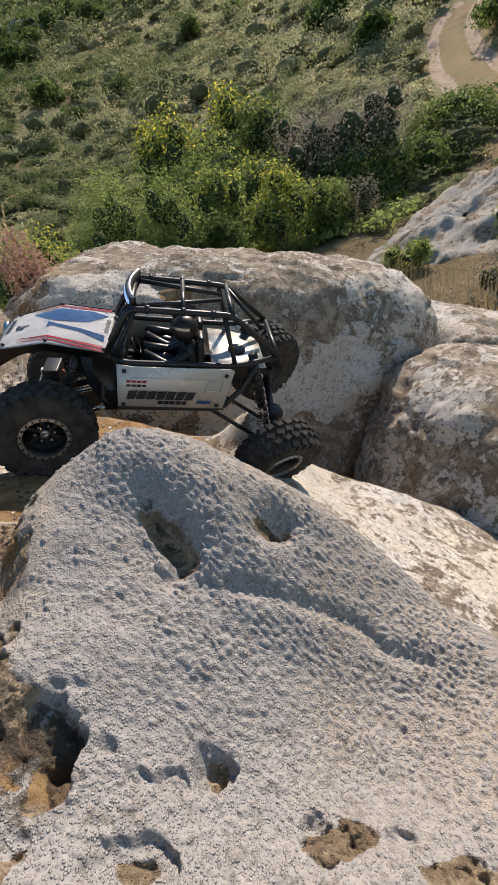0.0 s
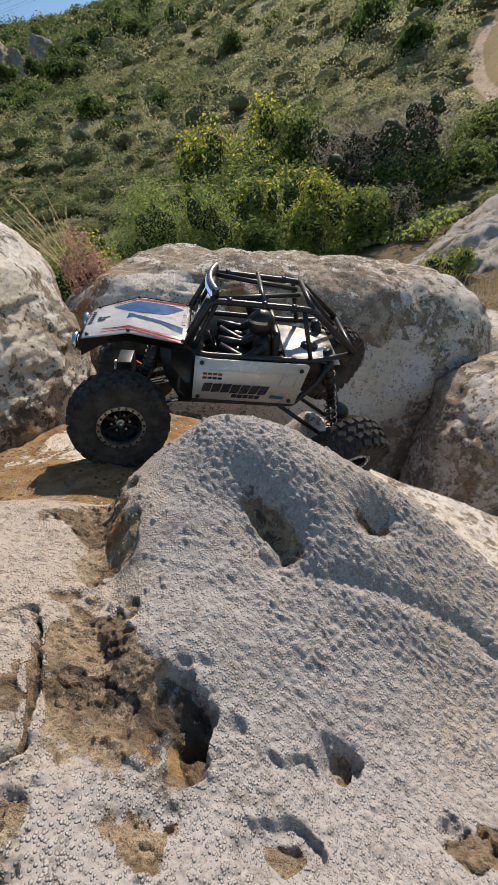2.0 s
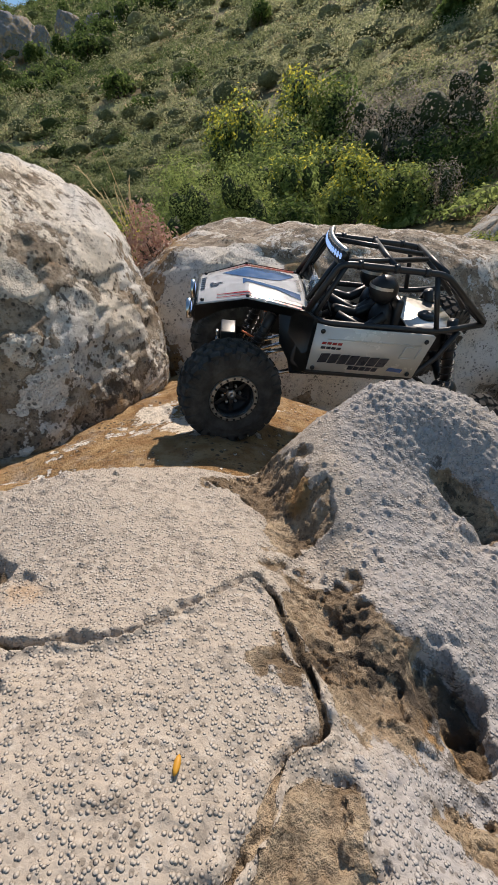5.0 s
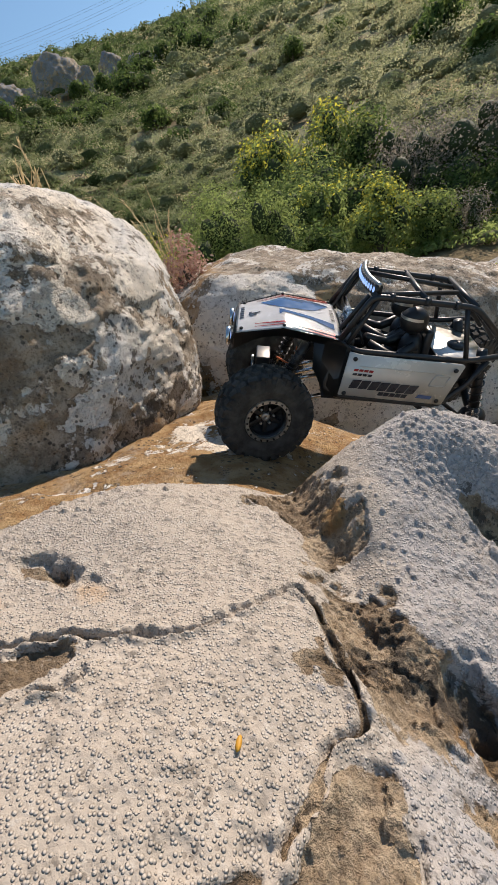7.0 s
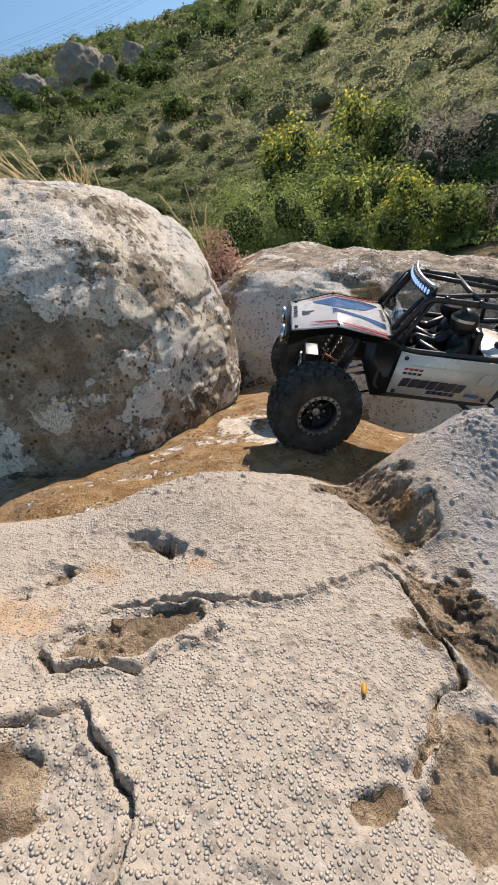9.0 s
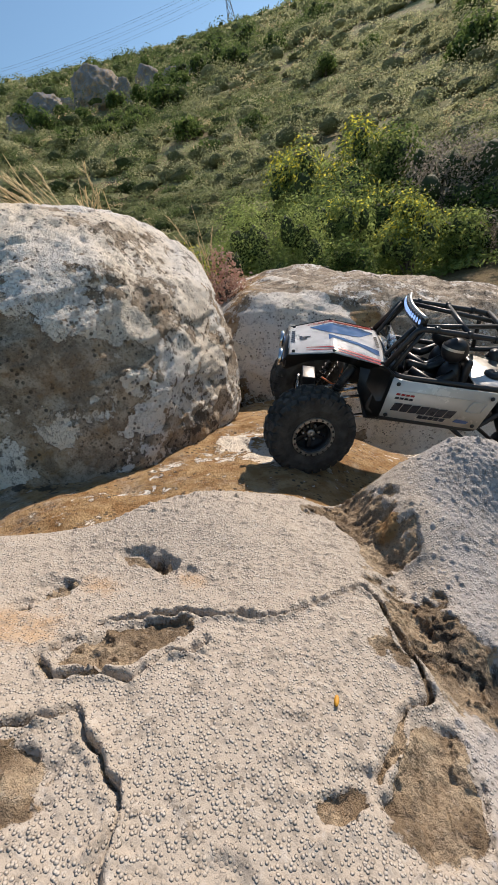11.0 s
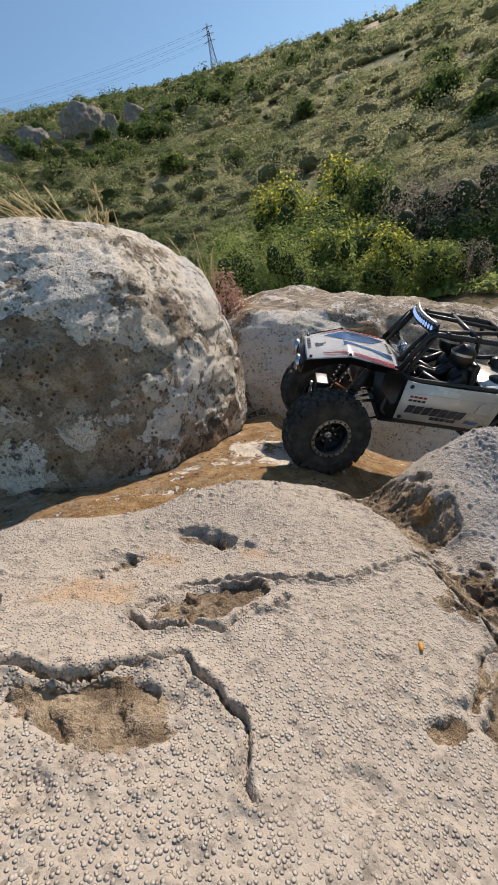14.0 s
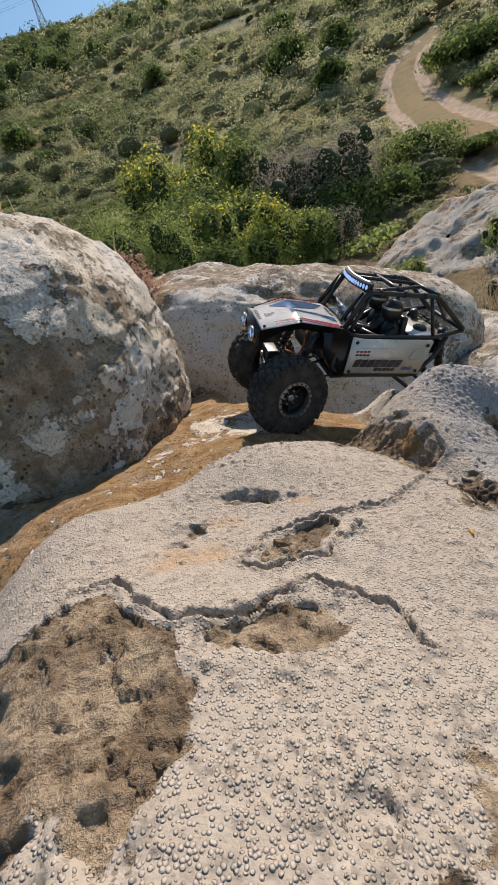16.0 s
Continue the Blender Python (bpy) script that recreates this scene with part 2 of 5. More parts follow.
def blob(x, y, cx, cy, rx, ry, turn=0.0):
    """A bell over an ellipse: 1 at its centre, about 0.37 at its rim."""
    c, s = math.cos(radians(turn)), math.sin(radians(turn))
    u, v = (x - cx) * c + (y - cy) * s, -(x - cx) * s + (y - cy) * c
    return np.exp(-(u / rx) ** 2 - (v / ry) ** 2)


def near_line(x, y, pts):
    """Distance of each place to a line of joined points."""
    best = np.full(len(x), 9.0)
    for (ax, ay), (bx, by) in zip(pts, pts[1:]):
        dx, dy = bx - ax, by - ay
        u = np.clip(((x - ax) * dx + (y - ay) * dy) / (dx * dx + dy * dy), 0, 1)
        best = np.minimum(best, np.hypot(x - ax - u * dx, y - ay - u * dy))
    return best


# ---- ground: one sheet from the outcrop to the horizon ----
def ground_height(x, y):
    r = np.hypot(x, y) + 1e-6
    az = np.degrees(np.arctan2(x, y))
    el = np.interp(np.log(r), np.log([0.5, 2.5, 5, 8, 12, 22, 40, 70, 120, 200, 330, 450, 900, 2500, 4500]),
                   [-60, -20, -9.5, -4.5, 0.5, 6.8, 12.0, 16.4, 19.3, 21.1, 22.3, 17, 6, 1, 0.0])
    ahead = 1 - smooth(np.abs(az + 5), 48, 110) * 1.05
    far = smooth(r, 30, 250)
    bend = 1 - far * np.where(az < -9, 0.00003, 0.00012) * (az + 9) ** 2 * (np.abs(az) < 60) - far * 0.31 * (np.abs(az) >= 60)
    el = np.where(el > 0, el * ahead * bend, el)
    h = EYE + r * np.tan(np.radians(el))
    h = np.maximum(h, -0.75)
    P = np.stack([x, y, np.zeros_like(x)], -1)
    h = h + smooth(r, 6, 40) * (fbm(P, 0.06, 4, 0.5, 3) * 1.1 + fbm(P, 0.012, 3, 0.5, 5) * 2.0 * smooth(r, 40, 160))
    h = h + smooth(r, 2, 6) * fbm(P, 0.9, 4, 0.55, 9) * 0.10
    return h


TRACK = [(r * math.sin(radians(a)), r * math.cos(radians(a))) for a, r in ((36.0, 9.5), (31.5, 11.7), (28.5, 14.4), (25.4, 18.1), (23.5, 22.4), (22.9, 26.9), (23.6, 30.2), (25.8, 33.0), (31.0, 36.0))]
TRACK_FAR = [(r * math.sin(radians(a)), r * math.cos(radians(a))) for a, r in ((3.8, 205.0), (4.6, 235.0), (6.4, 270.0), (7.2, 320.0))]
nr_, na_ = 250, 340
rr_ = np.geomspace(0.4, 4500, nr_)
aa_ = np.radians(np.concatenate([np.linspace(-48, 48, 270, endpoint=False), np.linspace(48, 312, na_ - 270, endpoint=False)]))
A_, R_ = np.meshgrid(aa_, rr_, indexing='ij')
gx, gy = (R_ * np.sin(A_)).ravel(), (R_ * np.cos(A_)).ravel()
gz = ground_height(gx, gy)
d1, d2 = near_line(gx, gy, TRACK), near_line(gx, gy, TRACK_FAR)
gz = gz - 0.10 * np.exp(-(np.abs(d1 - 0.72) / 0.3) ** 2)
rut = np.maximum(np.exp(-(np.abs(d1 - 0.75) / 0.27) ** 2), np.exp(-(d2 / 3.5) ** 2))
verge = np.exp(-(d1 / 2.2) ** 2)
gm = Mat("scrub_soil")
soil = gm.mix(gm.step(gm.noise(1.2, 6, 0.7), 0.4, 0.65), (0.15, 0.115, 0.065), (0.26, 0.20, 0.115))
soil = gm.mix(gm.step(gm.noise(14, 5, 0.7), 0.45, 0.7), soil, (0.27, 0.21, 0.115))
soil = gm.mix(gm.math('MULTIPLY', gm.step(gm.noise(0.16, 4), 0.35, 0.6), gm.attr("grown")), soil, (0.25, 0.245, 0.125))
soil = gm.mix(gm.math('MULTIPLY', gm.attr("verge"), gm.step(gm.noise(2.5, 4), 0.3, 0.6)), soil, (0.36, 0.25, 0.13))
bare = gm.mix(gm.step(gm.noise(5, 6, 0.7), 0.35, 0.65), (0.42, 0.30, 0.21), (0.60, 0.47, 0.36))
soil = gm.mix(gm.step(gm.math('ADD', gm.attr("rut"), gm.math('MULTIPLY', gm.math('SUBTRACT', gm.noise(3, 5), 0.5), 0.5)), 0.35, 0.6), soil, bare)
ground_mat = gm.finish(soil, 0.95, 0, gm.bump(gm.noise(9, 6, 0.75), 0.8, 0.12), 0.1)
ground = tagged(new("ground", mesh_from("ground", np.stack([gx, gy, gz], -1), grid_faces(na_, nr_, True)[:, ::-1], ground_mat, {"rut": rut, "verge": verge, "grown": smooth(np.hypot(gx, gy), 9, 16)})),
                "dry hillside soil with tan grass and a rutted dirt track", "ground", kind="structure")

# ---- the rock in front: a tilted block with a raised crest, bare hollows and crusted seams ----
BACK_EDGE_X = (-0.80, -0.58, -0.52, -0.47, -0.41, -0.345, -0.29, -0.23, -0.12, -0.01, 0.04, 0.09, 0.16, 0.6)
BACK_EDGE_Y = (-0.10, 0.105, 0.165, 0.205, 0.275, 0.315, 0.325, 0.34, 0.385, 0.360, 0.315, 0.265, 0.215, 0.10)
SEAM = ((-0.256, 0.159), (-0.272, 0.141), (-0.288, 0.127), (-0.302, 0.107), (-0.338, 0.095), (-0.363, 0.093), (-0.380, 0.088), (-0.405, 0.076), (-0.411, 0.061), (-0.422, 0.041))
SEAM_B = ((-0.515, -0.003), (-0.510, 0.020), (-0.490, 0.030), (-0.472, 0.005), (-0.452, -0.011), (-0.425, -0.013), (-0.412, -0.007), (-0.395, 0.007), (-0.379, 0.016), (-0.360, 0.005), (-0.346, -0.011), (-0.338, -0.036))
SEAM_C = ((-0.256, 0.159), (-0.235, 0.121), (-0.226, 0.088), (-0.243, 0.056), (-0.250, 0.030))
SEAM_D = ((-0.422, 0.041), (-0.405, 0.033), (-0.391, 0.034), (-0.372, 0.040), (-0.352, 0.062), (-0.338, 0.073))
VALLEY = ((-0.290, 0.310), (-0.274, 0.277), (-0.248, 0.220), (-0.234, 0.193), (-0.228, 0.165), (-0.216, 0.122), (-0.199, 0.111), (-0.181, 0.104), (-0.174, 0.081))


def papillae(P2, size, seed, share, stray=1.0, least=0.28, spread=0.30):
    """Round grains of uneven size scattered one to a cell; share: how many cells have one."""
    Q = P2 / size
    I = np.floor(Q).astype(np.int64)
    out = np.zeros(len(Q))
    for a in (-1, 0, 1):
        for b in (-1, 0, 1):
            ci, cj = I[:, 0] + a, I[:, 1] + b
            z = np.zeros_like(ci)
            rad = least + spread * hashed(ci, cj, z, seed + 21)
            here = hashed(ci, cj, z, seed + 31) < share
            d2 = (Q[:, 0] - ci - 0.5 - stray * (hashed(ci, cj, z, seed) - 0.5)) ** 2 + (Q[:, 1] - cj - 0.5 - stray * (hashed(ci, cj, z, seed + 7) - 0.5)) ** 2
            out = np.maximum(out, here * rad * np.sqrt(np.maximum(0, 1 - d2 / rad ** 2)))
    return out * size * 0.62


def near_rock_surface(x, y):
    P = np.stack([x, y, np.zeros_like(x)], -1)
    wob, rag = fbm(P, 9, 3, 0.5, 21), fbm(P, 55, 3, 0.6, 25)
    z = 0.188 - 0.434 * x - 0.18 * y
    z += 0.106 * blob(x, y, -0.150, 0.335, 0.115, 0.085, -12) + 0.030 * blob(x, y, -0.215, 0.255, 0.05, 0.06, 25)
    z += 0.026 * blob(x, y, -0.02, 0.31, 0.10, 0.07) + 0.012 * blob(x, y, -0.10, 0.20, 0.08, 0.09)
    z += 0.010 * blob(x, y, -0.30, 0.10, 0.10, 0.12) + 0.018 * blob(x, y, -0.37, 0.215, 0.075, 0.075, 20)
    z -= 0.022 * blob(x, y, -0.11, 0.10, 0.06, 0.06) - 0.006 * blob(x, y, -0.45, 0.02, 0.05, 0.05)
    # the low seam between the two lobes
    # lower towards the left corner and the outer foot, fuller under the seam and along the crest
    for cx, cy, a in ((-0.5, 0.06, -0.017), (-0.415, 0.06, -0.0081), (-0.33, 0.06, 0.0064), (-0.075, 0.06, -0.007), (0.01, 0.06, -0.0056), (-0.5, 0.15, -0.0136),
                      (-0.415, 0.15, -0.0082), (-0.33, 0.15, -0.0075), (-0.245, 0.15, 0.0137), (-0.16, 0.15, 0.009), (-0.075, 0.15, -0.0171), (0.01, 0.15, -0.0503),
                      (-0.075, 0.24, 0.0117), (0.01, 0.24, -0.0089), (-0.245, 0.33, -0.0048), (-0.16, 0.33, 0.0101), (-0.075, 0.33, 0.0108), (0.01, 0.33, 0.0179)):
        z += a * blob(x, y, cx, cy, 0.075, 0.075)
    dv = near_line(x, y, VALLEY)
    z -= 0.017 * np.exp(-(dv / 0.022) ** 2)
    # rough steps and hollows under the crest
    z -= (0.020 + 0.016 * rag + 0.010 * wob) * blob(x + 0.012 * wob, y + 0.010 * rag, -0.122, 0.250, 0.034, 0.020, -50) + 0.026 * blob(x, y, -0.043, 0.276, 0.020, 0.012, 40)
    z -= 0.006 * np.exp(-(near_line(x, y, ((-0.080, 0.225), (-0.030, 0.228), (0.010, 0.226), (0.023, 0.212), (0.056, 0.206))) / 0.006) ** 2)
    for hx, hy, hr, hd in ((-0.169, 0.122, 0.018, 0.026), (-0.168, 0.098, 0.014, 0.016), (-0.094, 0.121, 0.011, 0.020), (-0.117, 0.109, 0.007, 0.009), (-0.130, 0.109, 0.006, 0.007),
                           (-0.122, 0.074, 0.014, 0.014), (-0.145, 0.119, 0.006, 0.008), (-0.418, 0.146, 0.016, 0.013), (-0.396, 0.139, 0.012, 0.008), (-0.380, 0.138, 0.007, 0.005),
                           (-0.461, 0.098, 0.011, 0.008), (-0.467, 0.077, 0.008, 0.007), (-0.044, 0.096, 0.012, 0.014), (-0.027, 0.090, 0.010, 0.012), (0.000, 0.093, 0.014, 0.012), (0.035, 0.076, 0.016, 0.014),
                           (-0.105, 0.160, 0.008, 0.004), (-0.075, 0.150, 0.008, 0.004), (-0.088, 0.196, 0.010, 0.005), (-0.150, 0.200, 0.009, 0.005), (0.020, 0.160, 0.010, 0.006),
                           (-0.403, -0.052, 0.008, 0.006), (-0.384, -0.098, 0.009, 0.008), (-0.300, -0.02, 0.012, 0.004), (-0.258, 0.030, 0.009, 0.004), (-0.283, 0.022, 0.008, 0.004)):
        e = np.hypot(x - hx, (y - hy) * 1.15) / hr + wob * 0.9 + rag * 1.1
        z -= 0.62 * hd * (1 - smooth(e, 0.35, 0.95)) * (1 + 0.5 * rag)
    rougher = smooth(x, -0.30, -0.2)
    z += 0.009 * fbm(P, 7, 3, 0.5, 2) * rougher + 0.0032 * fbm(P, 16, 4, 0.5, 4) * (0.5 + rougher)
    step_ = fbm(P * np.array([1.0, 1.6, 1.0]), 11, 4, 0.55, 14)
    z += 0.005 * rougher * (smooth(step_, -0.35, 0.35) - 0.5)
    ye = np.interp(x, BACK_EDGE_X, BACK_EDGE_Y) + 0.012 * fbm(P, 14, 3, 0.5, 8)
    over = np.logaddexp(0, (y - ye) / 0.012) * 0.012
    z -= np.minimum(2.1 * over, 0.42)
    # falls away at the far left and behind
    z -= 1.2 * np.logaddexp(0, (-0.535 - x - 0.35 * (y - 0.05)) / 0.02) * 0.02
    z -= 1.2 * np.logaddexp(0, (-0.42 - y) / 0.02) * 0.02
    z -= 1.5 * np.logaddexp(0, (x - 0.22) / 0.03) * 0.03
    return z


xs = np.concatenate([np.linspace(-0.95, -0.57, 60, endpoint=False), np.arange(-0.57, -0.23, 0.00135), np.arange(-0.23, 0.10, 0.00085), np.linspace(0.10, 0.60, 70)])
ys = np.concatenate([np.linspace(-0.85, -0.14, 70, endpoint=False), np.arange(-0.14, 0.05, 0.00130), np.arange(0.05, 0.32, 0.00085), np.arange(0.32, 0.41, 0.0014), np.linspace(0.41, 0.60, 40)])
X_, Y_ = np.meshgrid(xs, ys, indexing='ij')
nx_, ny_ = X_.ravel(), Y_.ravel()
nz_ = near_rock_surface(nx_, ny_)
P_ = np.stack([nx_, ny_, np.zeros_like(nx_)], -1)
ragged = 0.006 * fbm(P_, 60, 3, 0.6, 31)
Pw = np.stack([nx_ + ragged, ny_ + 0.006 * fbm(P_, 60, 3, 0.6, 37)], -1)
seam = np.full(len(nx_), 9.0)
for line in (SEAM, SEAM_B, SEAM_C, SEAM_D):
    seam = np.minimum(seam, near_line(Pw[:, 0], Pw[:, 1], line))
hollow = near_line(nx_, ny_, VALLEY)
fade = fbm(P_, 22, 4, 0.6, 41)
wx_, wy_ = nx_ + 0.016 * fbm(P_, 26, 4, 0.6, 43), ny_ + 0.016 * fbm(P_, 26, 4, 0.6, 47)
bare_ = np.zeros(len(nx_))
for bx, by, ax, ay, tn, w in ((-0.384, 0.061, 0.034, 0.017, 42, 1.3), (-0.224, 0.040, 0.019, 0.036, -12, 1.35), (-0.412, 0.145, 0.022, 0.009, -12, 1.25), (-0.461, 0.099, 0.010, 0.009, 0, 1.15), (-0.467, 0.077, 0.007, 0.005, 0, 1.0),
                              (-0.168, 0.112, 0.018, 0.026, 15, 1.0), (-0.122, 0.250, 0.032, 0.017, -50, 1.05), (-0.043, 0.276, 0.016, 0.009, 40, 0.9), (-0.032, 0.088, 0.026, 0.009, 0, 1.15), (0.032, 0.074, 0.022, 0.010, 0, 1.1),
                              (-0.094, 0.121, 0.008, 0.010, 0, 1.1), (-0.122, 0.074, 0.010, 0.008, 0, 0.9), (-0.405, -0.020, 0.042, 0.017, 20, 0.95), (-0.260, 0.018, 0.018, 0.012, 30, 0.75),
                              (0.10, 0.30, 0.05, 0.03, -40, 1.0), (-0.196, 0.114, 0.036, 0.042, 0, 0.80)):
    bare_ = np.maximum(bare_, w * blob(wx_, wy_, bx, by, ax, ay, tn))
bare_ = np.maximum(bare_, 0.82 * np.exp(-(hollow / 0.026) ** 2) + 1.0 * fade * (1 - smooth(hollow, 0.04, 0.06)))
fall = ny_ - np.interp(nx_, [-0.56, -0.51, -0.49, -0.472, -0.452, -0.425], [-0.02, 0.018, 0.028, 0.003, -0.012, -0.014])
low_left = smooth(-nx_ - 0.35 * ny_, 0.435, 0.462) * (1 - smooth(fall + 0.010 * fade, -0.010, -0.002))
bare_ = np.maximum(bare_, low_left * (0.60 + 1.3 * fade))
bare_ = np.maximum(bare_, (1 - smooth(ny_, -0.10, -0.03)) * (0.42 + 0.8 * fade))
rim = np.exp(-((seam - 0.0032) / 0.0020) ** 2)
groove = np.exp(-(seam / 0.0022) ** 2)
lichen = np.clip(1.05 - 1.1 * bare_ + 0.35 * rim - 0.5 * groove, 0, 1.2)
lichen -= smooth(ny_ - np.interp(nx_, BACK_EDGE_X, BACK_EDGE_Y), 0.02, 0.06) * 0.6
grown = smooth(lichen, 0.42, 0.6)
coarse = smooth(fbm(P_, 10, 3, 0.5, 51), -0.25, 0.45)
grainy = smooth(fbm(P_, 6, 3, 0.55, 57), -0.15, 0.25)
sparse = smooth(fbm(P_, 13, 3, 0.5, 53), -0.1, 0.35)
nz_ += grown * 0.0012
knobs = np.zeros(len(nx_))
outer = smooth(nx_, -0.24, -0.14)
for size, seed_, share in ((0.0034, 3, 0.60), (0.0044, 5, 0.30), (0.0056, 9, 0.05)):
    bead = grown * papillae(P_[:, :2], size, seed_, share * (1 - 0.75 * outer) * (0.10 + 0.90 * (coarse if size < 0.004 else sparse)))
    nz_ += bead * (1.0 + 0.35 * grainy)
    knobs = np.maximum(knobs, smooth(bead, 0.0002, 0.0009))
bead = grown * papillae(P_[:, :2] @ np.array([[0.8, 0.6], [-0.6, 0.8]]) + ragged[:, None], 0.0056, 13, 0.98, 0.55, 0.28, 0.20) * outer * (0.75 + 0.25 * coarse)
nz_ += 1.5 * bead
knobs = np.maximum(knobs, smooth(bead, 0.0002, 0.0009))
nz_ += 0.0026 * rim * (0.45 + np.maximum(0, 1 - (cells(P_[:, :2], 0.006, 11) / 0.7) ** 2)) - 0.0036 * groove
nz_ += (1 - grown) * (0.0042 * fbm(P_, 150, 3, 0.6, 61) + 0.0045 * np.maximum(0, fbm(P_, 60, 4, 0.6, 63)) - 0.0015)
nz_ += 0.0010 * fbm(P_, 45, 4, 0.55, 71)
nz_ += (1 - grown) * 0.0035 * (smooth(fbm(P_, 70, 4, 0.65, 75), 0.0, 0.12) - 0.5)
ochre_ = 0.16 * np.exp(-(hollow / 0.03) ** 2) + 0.20 * bare_ + 0.12 * smooth(-nx_, 0.38, 0.5)
ochre_ += 1.0 * (blob(nx_, ny_, -0.237, 0.243, 0.010, 0.014) + blob(nx_, ny_, -0.206, 0.227, 0.008, 0.010) + blob(nx_, ny_, -0.227, 0.193, 0.009, 0.011) + blob(nx_, ny_, -0.178, 0.101, 0.008, 0.010))
# dark mottled stone, plus shade painted into the hollows, pits and seam grooves
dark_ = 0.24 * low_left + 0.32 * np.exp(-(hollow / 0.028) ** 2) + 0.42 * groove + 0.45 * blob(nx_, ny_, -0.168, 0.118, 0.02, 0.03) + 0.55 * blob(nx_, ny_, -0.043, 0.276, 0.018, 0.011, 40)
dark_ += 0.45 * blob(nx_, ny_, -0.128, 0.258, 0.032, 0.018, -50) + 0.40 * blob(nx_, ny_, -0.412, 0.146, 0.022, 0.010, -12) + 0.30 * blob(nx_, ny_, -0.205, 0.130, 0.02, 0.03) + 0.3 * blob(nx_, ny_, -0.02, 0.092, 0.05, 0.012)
stain = 0.75 * np.maximum(blob(nx_, ny_, -0.455, 0.055, 0.05, 0.035, 20), np.maximum(blob(nx_, ny_, -0.372, 0.128, 0.022, 0.012, -20), blob(nx_, ny_, -0.43, 0.11, 0.025, 0.018))) + 0.45 * blob(nx_, ny_, -0.40, -0.03, 0.05, 0.03)
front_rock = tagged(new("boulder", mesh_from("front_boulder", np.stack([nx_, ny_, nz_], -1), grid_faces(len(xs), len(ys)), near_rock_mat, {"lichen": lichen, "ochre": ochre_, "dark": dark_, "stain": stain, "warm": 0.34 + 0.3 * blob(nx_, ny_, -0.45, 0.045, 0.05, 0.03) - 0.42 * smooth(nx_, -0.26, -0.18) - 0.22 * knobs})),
                    "low tilted sandstone block crusted with knobbly pale grey lichen", "boulder", "boulders of the outcrop")

# ---- the ochre slab in the gap, and the trough where the vehicle stands ----
sx = np.linspace(-1.5, 1.3, 230)
sy = np.linspace(-0.9, 1.5, 200)
X_, Y_ = np.meshgrid(sx, sy, indexing='ij')
x_, y_ = X_.ravel(), Y_.ravel()
Q_ = np.stack([x_, y_, np.zeros_like(x_)], -1)


def slab_height(x, y, detail=True):
    z = 0.235 - 0.16 * (y - 0.59) - 0.05 * (x + 0.56)
    z = z - 0.62 * np.logaddexp(0, (x + 0.37) / 0.04) * 0.04
    z = z - 0.26 * smooth(y, 0.74, 0.98) * smooth(x, -0.52, -0.40)
    z = z + 0.058 * blob(x, y, -0.05, 0.55, 0.09, 0.09) + 0.11 * blob(x, y, -0.085, 0.73, 0.07, 0.06)
    z = z - 0.9 * np.logaddexp(0, (0.16 - y) / 0.05) * 0.05
    z = np.maximum(z, -0.5)
    # its outer edge is rounded and breaks down to the soil
    out = np.hypot(x + 0.20, y - 0.42) - 0.88 - 0.10 * fbm(np.stack([x, y, np.zeros_like(x)], -1), 2.2, 3, 0.5, 89)
    z = z - 2.2 * np.logaddexp(0, out / 0.05) * 0.05
    if detail:
        P = np.stack([x, y, np.zeros_like(x)], -1)
        z = z + 0.012 * fbm(P, 5, 4, 0.5, 81) + 0.010 * fbm(P, 18, 5, 0.6, 83) + 0.006 * (smooth(fbm(P, 8, 4, 0.55, 84), 0.0, 0.06) - 0.5)
    return z


lich = 0.24 + 0.30 * smooth(x_, -0.25, -0.08) + 0.75 * np.maximum(blob(x_, y_, -0.50, 0.60, 0.035, 0.05, 20), np.maximum(blob(x_, y_, -0.40, 0.52, 0.05, 0.05), blob(x_, y_, -0.64, 0.55, 0.018, 0.02))) + 0.15 * fbm(Q_, 12, 3, 0.5, 85)
slab = tagged(new("rock_slab", mesh_from("rock_slab", np.stack([x_, y_, slab_height(x_, y_)], -1), grid_faces(230, 200), back_rock_mat,
                                         {"lichen": lich, "ochre": 0.78 - 0.2 * smooth(-x_, 0.6, 0.8) - 0.55 * smooth(x_, -0.25, -0.10), "dark": 0.12 + 0.25 * smooth(-x_, 0.62, 0.75) + 0.1 * fbm(Q_, 9, 3, 0.5, 87)})),
              "flat ochre-stained sandstone slab between the boulders", "rock slab", kind="structure")


